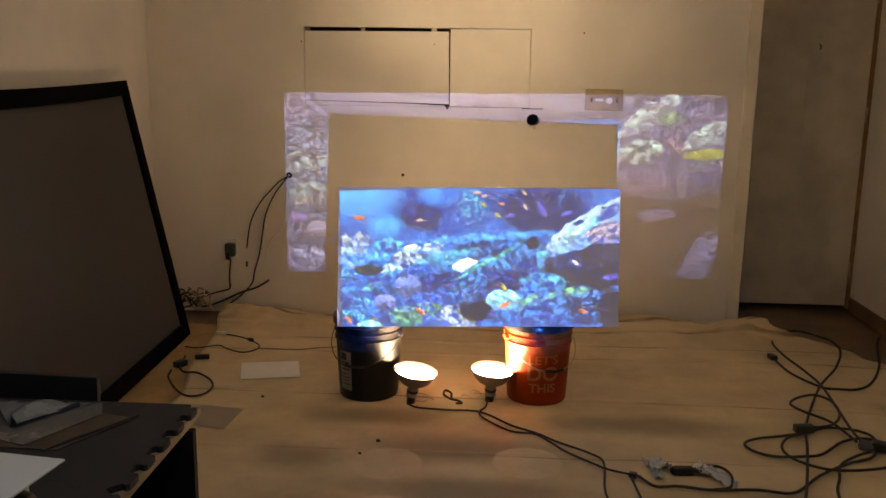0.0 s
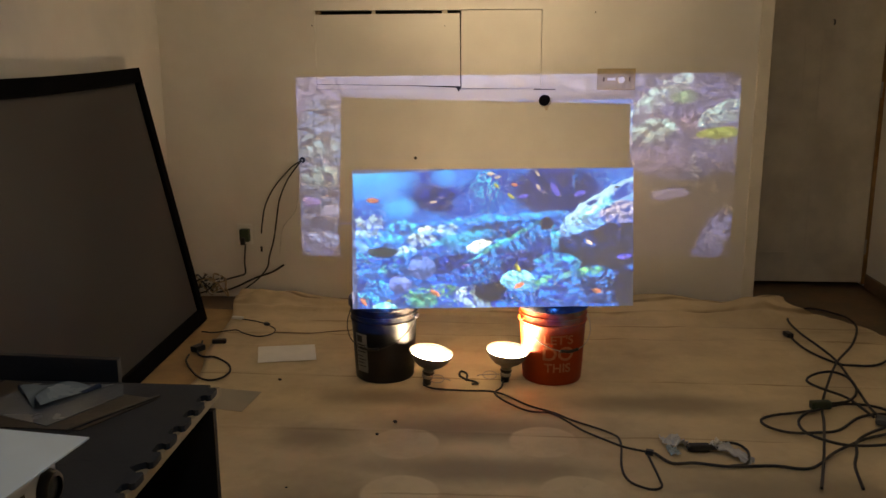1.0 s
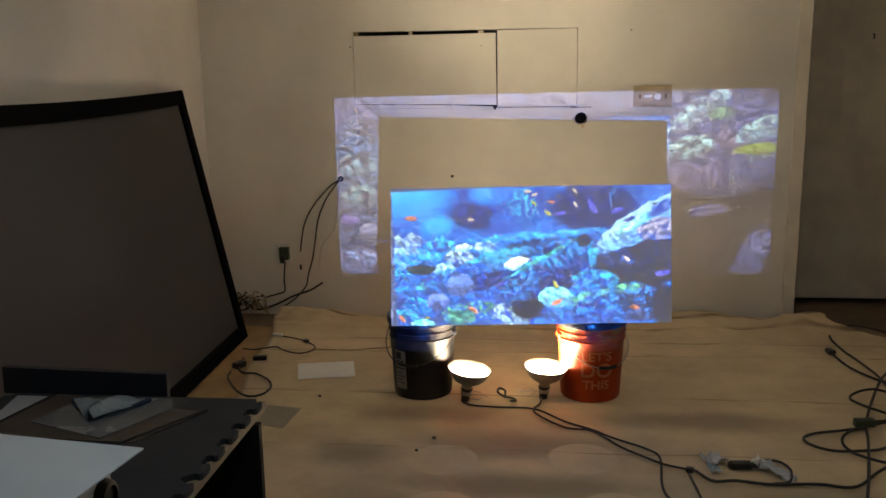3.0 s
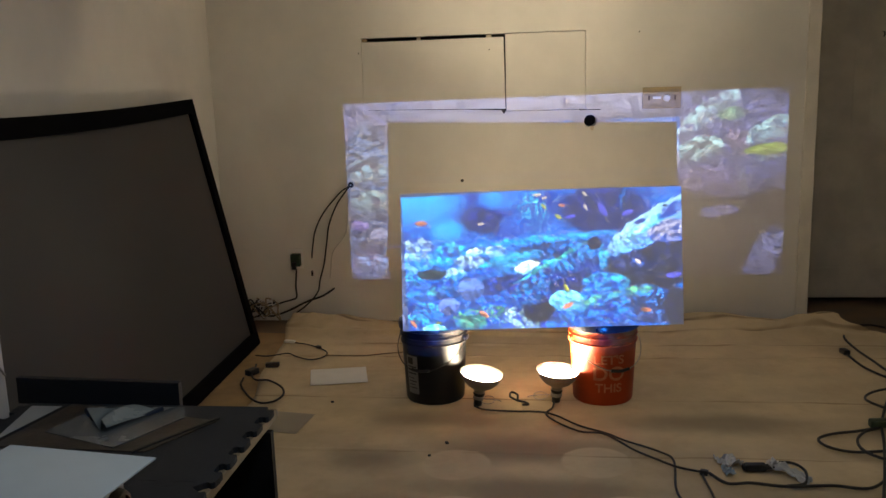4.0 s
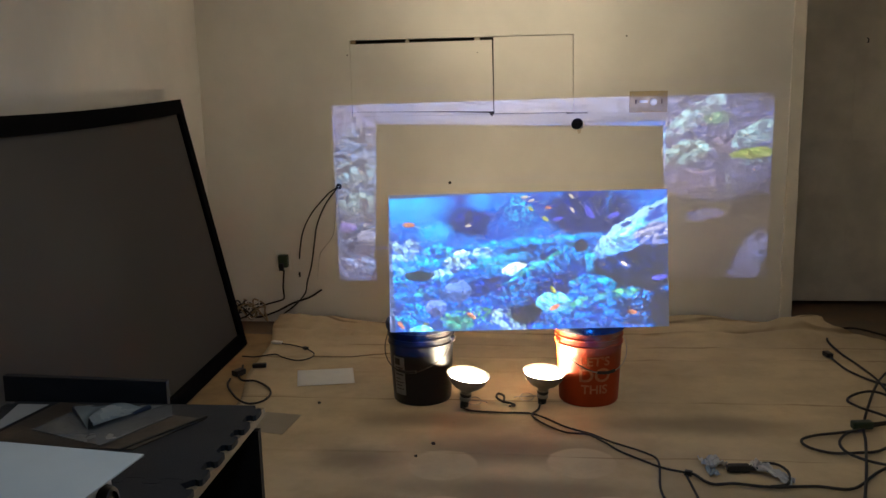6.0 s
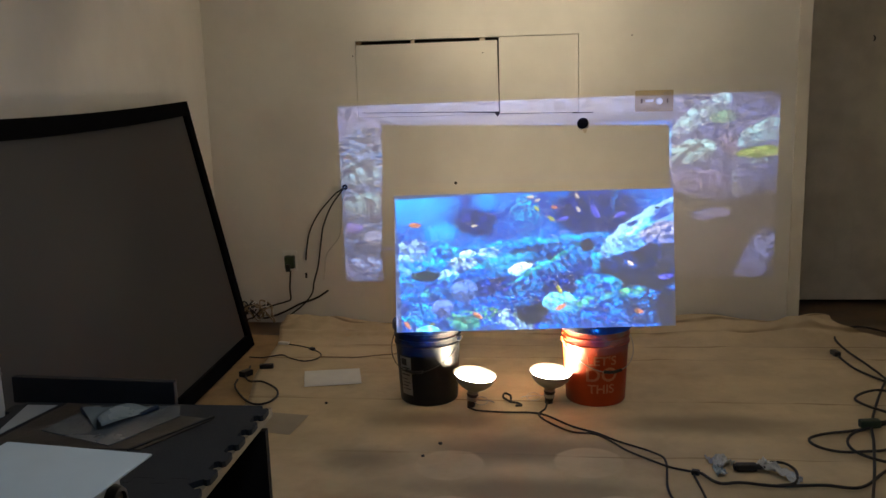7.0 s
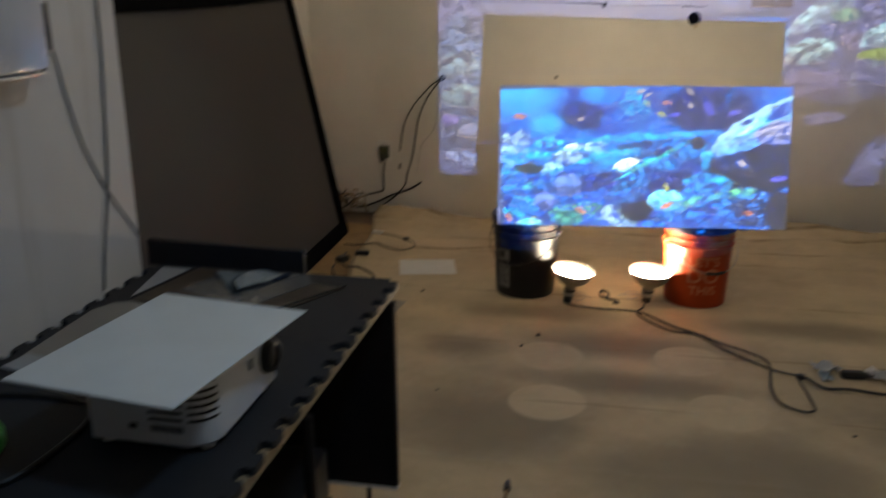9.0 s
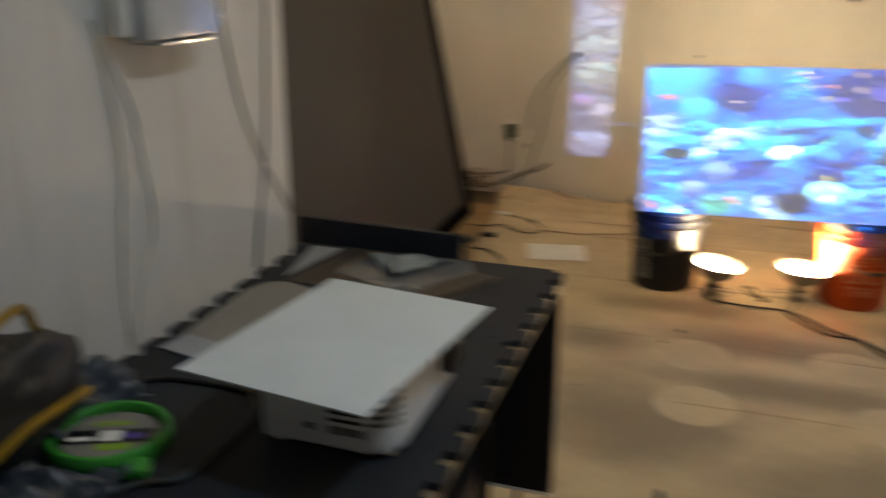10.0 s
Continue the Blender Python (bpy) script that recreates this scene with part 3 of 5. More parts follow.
for i in range(24):
    j = (i + 1) % 24
    q = [bm.verts.new((p[0], y0, p[1])) for p in (ring_in[i], ring_in[j], ring_out[j], ring_out[i])]
    bm.faces.new(q)
    q2 = [bm.verts.new((p[0], y, p[1])) for p, y in ((ring_in[i], y0), (ring_in[j], y0), (ring_in[j], y1), (ring_in[i], y1))]
    bm.faces.new(q2)
north = structure("wall_north", bm, WALL, "cream painted drywall with a rectangle cut into it")
# cavity back coloured near-black for the shade inside the cuts
structure("wall_cavity", boxmesh((CUT["x0"] - 0.1, y1 + 0.002, 1.0), (CUT["x1"] + 0.25, y1 + 0.05, 1.75)), NEAR_BLACK, "back of the wall cavity, near-black for the shade in the gaps", "wall cavity")


def drywall_patch(corners, label):
    """A cut panel from its corners (x, z), set slightly back in the wall."""
    bm = outline_slab(corners, -0.014, -0.001, pose(0, WALL_Y, 0, 90, 0, 0))
    return solid("drywall_patch", bm, WALL, label, "drywall patch")


X0, XM, X1, Z0, Z1 = CUT["x0"], CUT["xm"], CUT["x1"], CUT["z0"], CUT["z1"]
drywall_patch([(X0 + 0.002, 1.2305), (XM - 0.22, 1.2225), (XM - 0.004, 1.2185), (XM - 0.009, Z1 - 0.019), (X0 + 0.003, Z1 - 0.023)], "cut-out cream drywall panel set back with open gaps")
drywall_patch([(XM + 0.001, Z0 + 0.004), (X1 - 0.002, Z0 + 0.002), (X1 - 0.004, Z1 - 0.0035), (XM + 0.0005, Z1 - 0.004)], "smaller cream drywall panel with thin cut lines")
drywall_patch([(X0 + 0.001, Z0 + 0.0005), (XM - 0.001, Z0 + 0.0005), (XM - 0.003, 1.2095), (XM - 0.22, 1.2185), (X0 + 0.3, 1.2235), (X0 + 0.002, 1.2285)], "narrow strip of cut drywall below the gap")
for x, w in ((-0.930, 0.030), (-0.625, 0.022), (-0.237, 0.030)):
    solid("shim", boxmesh((x - w / 2, WALL_Y + 0.003, CUT["z1"] - 0.021), (x + w / 2, WALL_Y + 0.013, CUT["z1"] - 0.001), 0.001), GYPSUM if x > -0.9 else WOOD,
          "small pale shim wedged in the wall gap" if x > -0.9 else "brown wooden shim wedged in the wall gap", "shim", group="shims in the gap")
bm = bmesh.new()
outline = [(0, 0), (0.028, 0.004), (0.030, -0.006), (0.018, -0.026), (0.008, -0.012)]
solid("torn_paper", outline_slab(outline, 0, 0.003, pose(CUT["xm"] - 0.030, WALL_Y - 0.001, CUT["z0"] + 0.012, 90, 0, 0)), NEAR_BLACK, "torn dark paper flap at the cut corner", "paper flap")
solid("torn_paper", outline_slab([(-0.012, 0), (0.016, 0.003), (0.010, -0.020), (0.0, -0.024)], 0, 0.003, pose(hx + 0.006, WALL_Y - 0.001, hz - 0.028, 90, 0, 0)), GYPSUM,
      "torn paper edge hanging below the round hole", "paper flap")
# dark discs: screw heads, and the first put in for a small hole
for x, z, r in ((-0.404, 0.823, 0.009), (0.570, 1.607, 0.004), (-0.965, 1.545, 0.004), (-0.236, 1.54, 0.003)):
    solid("screw", lathe([(0, 0.003), (r * 0.6, 0.003), (r, 0.0), (r, -0.004)], 14, pose(x, WALL_Y, z, 90, 0, 0)), BLACK_PL, "small dark disc on the wall", "screw", group="screws in the far wall")

# trim at the passage, the passage and its door
structure("trim", boxmesh((JAMB0, WALL_Y - 0.018, 0.0), (JAMB1, WALL_Y - 0.0005, CEIL), 0.004), TRIM, "cream painted door casing at the wall's end", "door trim")
structure("wall_passage", boxmesh((JAMB1 - 0.09, WALL_Y + 0.1205, 0), (JAMB1 - 0.004, 5.52, CEIL)), WALL, "side wall of the dim door recess")
structure("wall_east", boxmesh((EAST_X, SOUTH_Y, 0), (EAST_X + 0.1, 5.6, CEIL)), WALL_SIDE, "plain pale wall along the room")
# near-black so the shade under the door is held in the colour
structure("wall_behind_door", boxmesh((JAMB1 - 0.09, 5.46, 0), (EAST_X, 5.6, CEIL)), NEAR_BLACK, "wall behind the closed door, near-black for the gap's shade")
door = tagged(new("door_1"), "closed cream panel door in a dim recess", "door", kind="structure")
DX0, DX1, DY = 1.50, 2.262, 5.36
bm = boxmesh((DX0, DY, 0.028), (DX1, DY + 0.035, 2.06), 0.002)
part("door_leaf", bm, DOOR, door)
for x0 in (DX0 + 0.10, DX0 + 0.41):
    for z0, z1 in ((0.20, 0.82), (0.98, 1.52), (1.63, 1.92)):
        bm = bmesh.new()
        w, x1 = 0.014, x0 + 0.23
        for lo, hi in (((x0, z0), (x1, z0 + w)), ((x0, z1 - w), (x1, z1)), ((x0, z0 + w), (x0 + w, z1 - w)), ((x1 - w, z0 + w), (x1, z1 - w))):
            add_box(bm, (lo[0], DY - 0.0025, lo[1]), (hi[0], DY + 0.0, hi[1]), 0.001)
        part("panel_moulding", bm, DOOR, door)
part("hook", tube([(1.963, DY, 1.575), (1.963, DY - 0.02, 1.57), (1.963, DY - 0.02, 1.553), (1.963, DY - 0.008, 1.55)], 0.004), BLACK_PL, door, "small dark hook")
part("door_edge", boxmesh((DX1 + 0.001, DY - 0.012, 0.02), (EAST_X - 0.002, DY + 0.035, 2.06)), DOOR_EDGE, door, "bare brown wood beside the door")
for z in (0.25, 1.18, 1.85):
    part("hinge", lathe([(0, -0.045), (0.006, -0.045), (0.006, 0.045), (0, 0.045)], 10, pose(DX1, DY - 0.012, z)), STEEL, door, "tarnished steel hinge", True)
structure("baseboard", boxmesh((EAST_X - 0.012, 3.9, 0.0), (EAST_X - 0.0005, DY - 0.02, 0.085), 0.002), FLOOR, "dark stained baseboard along the wall", "baseboard")

# side walls and the wall behind
structure("wall_west", boxmesh((WEST_X - 0.1, NEAR_WALL_END + 0.0, 0), (WEST_X, WALL_Y + 0.12, CEIL)), WALL_SIDE, "pale painted wall of the screen's recess")
structure("wall_near", boxmesh((WEST_X - 0.1, SOUTH_Y, 0), (NEAR_WALL_X, NEAR_WALL_END - 0.0005, CEIL), 0.004), NEAR_WALL, "off-white wall beside the work table, with faint stains")
structure("wall_south", boxmesh((NEAR_WALL_X - 0.6, SOUTH_Y - 0.12, 0), (EAST_X, SOUTH_Y, CEIL)), WALL_SIDE, "plain pale wall closing the room behind")
# fixture out of view, its body added to carry the cool lamp
cl = thing("unseen_ceiling_light", "small round ceiling light, out of view, added as the cool source", "ceiling light", pose(*CEIL_SPOT))
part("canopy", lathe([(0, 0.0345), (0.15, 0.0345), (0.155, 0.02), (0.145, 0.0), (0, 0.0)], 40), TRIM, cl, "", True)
part("diffuser", lathe([(0, -0.009), (0.10, -0.007), (0.138, -0.0005), (0, -0.0005)], 40), COOL_GLASS, cl, "glowing diffuser of the added ceiling light", True)

# ---- drop cloth ----


def drop_cloth():
    """One sheet with low wrinkles, a ridge along the wall and an uneven edge."""
    nx, ny = 130, 520
    bm = bmesh.new()
    grid = []
    for j in range(ny + 1):
        v = j / ny
        row = []
        for i in range(nx + 1):
            u = i / nx
            y = -1.6 + v * (4.89 + 1.6)
            left = -1.245 - 0.14 * max(0.0, (y - 3.6)) ** 0.8 + 0.012 * math.sin(y * 9) + 0.02 * noise.noise((0, y * 3, 1))
            right = 2.245 if y < 4.2 else 2.245 - 1.0 * (y - 4.2) + 0.05 * math.sin(y * 14) + 0.06 * noise.noise((4, y * 5, 2))
            right = max(right, 1.62)
            x = left + u * (right - left)
            y2 = y
            if v > 0.9:
                y2 -= (v - 0.9) * 10 * (0.03 + 0.035 * noise.noise((x * 2.2, 0, 7)) + (0.10 * max(0, (x - 1.4) / 0.7)))
            z = 0.006 + 0.0022 * noise.noise((x * 2.2, y * 2.2, 0)) + 0.0015 * noise.noise((x * 7, y * 7, 3))
            # long creases across the cloth
            for cy, amp, drift, f, wide in ((4.47, 0.012, 0.05, 1.1, 0.012), (4.66, 0.030, 0.06, 0.9, 0.022), (4.78, 0.030, 0.05, 1.3, 0.020), (3.655, 0.007, 0.03, 0.8, 0.008), (3.09, 0.006, 0.02, 1.3, 0.008),
                                     (4.25, 0.010, 0.05, 1.7, 0.010), (2.2, 0.007, 0.06, 0.7, 0.010), (2.62, 0.005, 0.09, 0.9, 0.008), (4.03, 0.006, 0.06, 1.4, 0.008)):
                line = cy + drift * noise.noise((x * f, cy, 5)) + 0.012 * noise.noise((x * 6, cy, 8))
                fade = max(0.0, 0.55 + 0.9 * noise.noise((x * 0.9, cy * 3, 11)))
                z += amp * fade * math.exp(-((y - line) / wide) ** 2)
            edge = min(u, 1 - u) * (right - left)
            z += 0.016 * max(0, 1 - edge / 0.12) * max(0, noise.noise((x * 4, y * 4, 21)))
            if y > 4.7:
                z += (y - 4.7) * (0.22 + 0.30 * noise.noise((x * 3.0, y * 3, 31))) + 0.02 * max(0, noise.noise((x * 6, y * 8, 33)))
            heap = math.exp(-((x - 1.55) / 0.55) ** 2 - ((y - 4.74) / 0.13) ** 2)
            z += heap * (0.050 + 0.045 * noise.noise((x * 3.1, y * 9.0, 41)) + 0.020 * noise.noise((x * 9.0, y * 16.0, 43)))
            heap = math.exp(-((x + 1.25) / 0.22) ** 2 - ((y - 4.74) / 0.14) ** 2)
            z += heap * (0.045 + 0.050 * noise.noise((x * 8.0, y * 8.0, 45)))
            row.append(bm.verts.new((x, y2, max(z, 0.002))))
        grid.append(row)
    for j in range(ny):
        for i in range(nx):
            bm.faces.new((grid[j][i], grid[j][i + 1], grid[j + 1][i + 1], grid[j + 1][i]))
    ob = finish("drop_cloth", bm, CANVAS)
    ob.data.shade_smooth()
    mod = ob.modifiers.new("thickness", "SOLIDIFY")
    mod.thickness, mod.offset = 0.0015, -1
    return tagged(ob, "wrinkled tan canvas drop cloth with grey overspray and painted shade", "drop cloth")


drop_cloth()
# added sheet in place of the folded, shaded cloth at the screen's foot
solid("shaded_cloth_strip", outline_slab([(-1.66, 3.0), (-0.98, 2.98), (-1.05, 4.62), (-1.60, 4.66)], 0.0005, 0.0015), SHADED_CLOTH, "tan strip standing in for shaded cloth by the screen", "kraft paper")

# ---- projection board on two buckets ----
BOARD_AT = pose(-0.524, 3.464, 0.3708, -25.0, 0, 6.0)
bm = outline_slab([(0.006, 0.0), (1.168, 0.0), (1.208, 0.598), (0.0, 0.598)], -0.005, 0.0, pose(0, 0, 0, 90, 0, 0))
for v in bm.verts:
    if v.co.y > 0.003 and v.co.z < 0.01:
        v.co.z += 0.007      # back edge cut away
board = solid("projection_board", bm, BOARD, "pale painted board leaning on two buckets under a projected reef", "projection board", BOARD_AT)
board.data.materials.append(BOARD_BACK)
for face in board.data.polygons:
    if face.normal.y > 0.7:
        face.material_index = 1      # unseen back, dark brown to cut bounce from the lamps


def bucket(x, y, colour, lid_mat, label, turn=0, wire_mat=STEEL):
    b = thing("bucket", label, "bucket", pose(x, y, 0.009, 0, 0, turn), group="buckets under the board")
    r0, r1, h = 0.128, 0.146, 0.345
    prof = [(0, 0.004), (r0 - 0.006, 0.004), (r0 - 0.003, 0.0), (r0, 0.006)]
    prof += [(r0 + (r1 - r0) * z / h, z) for z in (0.09, 0.18, 0.255)]
    rw = r0 + (r1 - r0) * 0.76
    prof += [(rw + 0.005, 0.262), (rw + 0.006, 0.268), (rw + 0.001, 0.272), (rw + 0.002, 0.292), (rw + 0.006, 0.295), (rw + 0.006, 0.301), (rw + 0.002, 0.304),
             (rw + 0.003, 0.33), (r1 + 0.003, 0.345), (r1 - 0.005, 0.345), (r0 - 0.004, 0.02), (0, 0.02)]
    part("body", lathe(prof, 56), colour, b, "", True)
    lid = [(0, 0.354), (0.120, 0.354), (0.124, 0.360), (r1 - 0.002, 0.3625), (r1 + 0.006, 0.358), (r1 + 0.009, 0.350), (r1 + 0.008, 0.328), (r1 + 0.005, 0.326), (r1 + 0.004, 0.346), (0, 0.348)]
    part("lid", lathe(lid, 56), lid_mat, b, "dark plastic snap lid", True)
    for s in (-1, 1):
        part("handle_ear", lathe([(0, 0.012), (0.012, 0.012), (0.014, 0), (0.014, -0.004)], 16, pose(s * (rw + 0.004), 0, 0.283, 0, 90 * s, 0)), colour, b, "", True)
    drop = [(math.cos(math.pi * (1 - k / 12)) * (rw + 0.014), -0.010 - math.sin(math.pi * k / 12) * (rw + 0.022), 0.283 - 0.115 * math.sin(math.pi * k / 12)) for k in range(13)]
    wire = part("handle", tube(drop, 0.0022, 6, 4), wire_mat, b, "thin wire handle", True)
    part("grip", tube(drop[5:8], 0.007, 8, 4), BLACK_PL, wire, "black plastic grip", True)
    return b, r0, r1, h


def wrapped(bm, r0, r1, h, turn):
    """Bends a flat x-z plate round the bucket's front."""
    for v in bm.verts:
        r = r0 + (r1 - r0) * v.co.z / h + 0.0012 + v.co.y
        a = radians(-90 + turn) + v.co.x / r0
        v.co = Vector((r * math.cos(a), r * math.sin(a), v.co.z))
    return bm


bl, r0, r1, h = bucket(-0.420, 3.690, BUCKET_BLACK, LID, "black plastic bucket with lid, handle and a white label", -14, DARK_WIRE)
bm = bmesh.new()
for i in range(6):
    add_box(bm, (i * 0.010, 0, 0.045), ((i + 1) * 0.010, 0.0006, 0.218))
tag = part("label", wrapped(bm, r0, r1, h, -38), LABEL, bl, "pale printed paper label")
bm = bmesh.new()
for z, w, t in ((0.180, 0.030, 0.03), (0.165, 0.044, 0.006), (0.150, 0.040, 0.006), (0.135, 0.044, 0.006), (0.115, 0.030, 0.004), (0.10, 0.044, 0.004), (0.085, 0.036, 0.004), (0.07, 0.044, 0.004)):
    for i in range(4):
        add_box(bm, (0.008 + w * i / 4, 0.0008, z), (0.008 + w * (i + 1) / 4, 0.0012, z + t))
part("label_print", wrapped(bm, r0, r1, h, -38), BLACK_PL, tag, "dark unreadable print bars")

orange, r0, r1, h = bucket(0.315, 3.712, BUCKET_ORANGE, LID, "orange plastic bucket with dark lid and pale slogan", 22)


def words(text, size, x, z):
    """The built-in font as a thin flat plate, standing in the x-z plane."""
    cu = bpy.data.curves.new("words", "FONT")
    cu.body, cu.size, cu.align_x, cu.extrude = text, size, "CENTER", 0.0004
    cu.offset = size * 0.018
    ob = bpy.data.objects.new("words", cu)
    scene.collection.objects.link(ob)
    me = bpy.data.meshes.new_from_object(ob.evaluated_get(bpy.context.evaluated_depsgraph_get()))
    bpy.data.objects.remove(ob)
    bm = bmesh.new()
    bm.from_mesh(me)
    bpy.data.meshes.remove(me)
    bmesh.ops.subdivide_edges(bm, edges=[e for e in bm.edges if e.calc_length() > size * 0.25], cuts=2)
    bmesh.ops.transform(bm, matrix=pose(x, 0, z, 90, 0, 0), verts=bm.verts)
    return bm


for text, size, z in (("LET'S", 0.055, 0.188), ("DO", 0.085, 0.116), ("THIS", 0.055, 0.062)):
    part("lettering", wrapped(words(text, size, 0.0, z), r0, r1, h, 0 - 14), LETTER, orange, "pale worn letters " + text)

# ---- flood lamps standing on the cloth ----


def flood_lamp(centre, up, base):
    c, axis = Vector(centre), Vector(up).normalized()
    m = Matrix.Translation(c) @ axis.to_track_quat("Z", "Y").to_matrix().to_4x4()
    lamp = thing("flood_lamp", "lit reflector flood lamp with black socket, pointing up", "lamp", pose(base[0], base[1], 0.008), group="flood lamps on the cloth")
    m = pose(-base[0], -base[1], -0.008) @ m
    part("reflector", lathe([(0.023, -0.090), (0.023, -0.070), (0.034, -0.062), (0.060, -0.046), (0.078, -0.026), (0.087, -0.006), (0.093, 0.002), (0.095, 0.006), (0.093, 0.008), (0.084, 0.001),
                             (0.080, -0.010), (0.070, -0.028), (0.054, -0.042), (0.030, -0.058), (0.019, -0.066), (0.019, -0.088)], 48, m), DULL_BOWL, lamp, "dull grey metal bowl with flared rim", True)
    part("bulb", lathe([(0.0, 0.001), (0.040, 0.000), (0.068, -0.002), (0.076, -0.008), (0.072, -0.014), (0.03, -0.04), (0, -0.048)], 40, m), BULB, lamp, "glowing warm white bulb face", True)
    neck = part("socket", lathe([(0, -0.150), (0.014, -0.150), (0.018, -0.142), (0.0185, -0.118), (0.022, -0.114), (0.022, -0.094), (0.026, -0.088), (0.024, -0.082), (0, -0.082)], 24, m), BLACK_PL, lamp, "black bulb socket", True)
    part("collar", lathe([(0.0225, -0.112), (0.0245, -0.110), (0.0245, -0.098), (0.0225, -0.096)], 24, m), STEEL, neck, "steel clamp collar", True)
    side = 1 if base[0] < 0 else -1
    clamp = []
    for k in range(9):
        a = math.pi * 2 * k / 8
        clamp.append((side * (0.060 + 0.030 * math.cos(a)), 0.0 + 0.016 * math.sin(a), 0.030 + 0.012 * math.sin(a)))
    part("clamp_wire", tube(clamp, 0.0018, 6, 4), STEEL, lamp, "bent steel wire clamp", True)
    part("clamp_arm", tube([(side * 0.018, 0, 0.035), (side * 0.035, 0.002, 0.034), (side * 0.10, 0.0, 0.030), (side * 0.115, 0.004, 0.022)], 0.0025, 6, 4), STEEL, lamp, "", True)
    return lamp


LAMP_BASES = [(-0.238, 3.562), (0.105, 3.622)]
for (c, up), base in zip(FLOODS, LAMP_BASES):
    flood_lamp(c, up, base)

CZ = 0.014


def cord(name, xy, radius, material, label, category="cable", z=CZ, lift=None, group=""):
    pts = [(x, y, z + radius + (lift[i] if lift else 0.0)) for i, (x, y) in enumerate(xy)]
    return solid(name, tube(pts, radius), material, label, category, smooth=True, group=group)


cord("lamp_cord", [(-0.235, 3.540), (-0.185, 3.500), (-0.065, 3.486), (0.076, 3.475), (0.202, 3.347), (0.301, 3.278), (0.373, 3.206), (0.492, 3.111), (0.531, 3.034), (0.511, 2.826), (0.524, 2.725),
                   (0.581, 2.677), (0.622, 2.693), (0.624, 2.764), (0.614, 2.924)], 0.0042, BLACK_RUB, "black lamp cord running over the drop cloth", group="lamp cords")
cord("lamp_cord", [(0.105, 3.600), (0.095, 3.520), (0.070, 3.455), (0.112, 3.372), (0.201, 3.280), (0.289, 3.262), (0.350, 3.188), (0.398, 3.113), (0.474, 3.034), (0.538, 2.976), (0.603, 2.946), (0.640, 2.932)],
     0.0042, BLACK_RUB, "black lamp cord crossing its twin on the cloth", z=0.018, group="lamp cords")
cord("cord_knot", [(-0.050, 3.60), (-0.085, 3.625), (-0.080, 3.655), (-0.055, 3.64), (-0.050, 3.60), (-0.020, 3.575), (-0.005, 3.555), (-0.03, 3.56)], 0.005, BLACK_RUB, "small knotted loop of black cord", "cord knot",
     lift=[0.0, 0.012, 0.02, 0.015, 0.004, 0.006, 0.004, 0.0])
solid("cord_clip", boxmesh((-0.014, -0.010, 0.0), (0.014, 0.010, 0.018), 0.004, pose(0.622, 2.942, 0.012, 0, 0, -20)), BLACK_PL, "small black cord clip on the cloth", "cord clip")

# ---- tangle of extension cord ----
EXT = "loops of thick black extension cord on the cloth"
cord("extension_cord", [(1.517, 4.300), (1.535, 4.088), (1.610, 3.916), (1.672, 3.893), (1.775, 3.903), (1.883, 4.016), (2.015, 4.266), (2.120, 4.55), (2.20, 4.72)], 0.0055, BLACK_RUB, EXT, group="extension cords")
cord("extension_cord", [(1.553, 3.274), (1.547, 3.379), (1.580, 3.644), (1.610, 3.916), (1.600, 4.126), (1.577, 4.350), (1.588, 4.563), (1.681, 4.733), (1.789, 4.770), (1.880, 4.670), (1.909, 4.590), (1.888, 4.426), (1.764, 4.159),
                        (1.610, 3.916), (1.471, 3.634), (1.365, 3.389), (1.317, 3.227), (1.236, 2.986), (1.186, 2.848), (1.13, 2.70)], 0.0055, BLACK_RUB, EXT, z=0.022, group="extension cords")
cord("extension_cord", [(1.345, 3.360), (1.246, 3.324), (1.151, 3.294), (1.091, 3.247), (1.099, 3.182), (1.168, 3.135), (1.273, 3.144), (1.354, 3.171), (1.471, 3.292), (1.572, 3.333), (1.639, 3.297), (1.75, 3.25), (1.85, 3.30)],
     0.0055, BLACK_RUB, EXT, z=0.018, group="extension cords")
cord("extension_cord", [(1.339, 3.343), (1.271, 3.300), (1.217, 3.208), (1.221, 3.111), (1.296, 3.035), (1.389, 3.021), (1.537, 3.057), (1.70, 3.15)], 0.0055, BLACK_RUB, EXT, z=0.026, group="extension cords")
cord("extension_cord", [(1.354, 3.388), (1.478, 3.427), (1.557, 3.550), (1.575, 3.695), (1.527, 3.762), (1.441, 3.721), (1.388, 3.645), (1.414, 3.567), (1.488, 3.457), (1.516, 3.271)], 0.0055, BLACK_RUB, EXT, z=0.030, group="extension cords")
cord("extension_cord", [(1.377, 3.390), (1.480, 3.433), (1.581, 3.409), (1.610, 3.331), (1.540, 3.174), (1.420, 3.101), (1.280, 2.990), (1.148, 2.853), (1.029, 2.862), (0.874, 2.848), (0.764, 2.867), (0.686, 2.860), (0.640, 2.932)],
     0.0055, BLACK_RUB, EXT, z=0.016, group="extension cords")
cord("extension_cord", [(1.539, 3.198), (1.456, 3.142), (1.380, 3.065), (1.334, 2.952), (1.293, 2.857), (1.26, 2.70)], 0.0055, BLACK_RUB, EXT, z=0.024, group="extension cords")
solid("cord_plug", boxmesh((-0.016, -0.028, 0), (0.016, 0.028, 0.024), 0.006, pose(1.514, 4.312, 0.014, 0, 0, 10)), BLACK_PL, "black plug at the extension cord's end", "plug", group="plugs on the cloth")
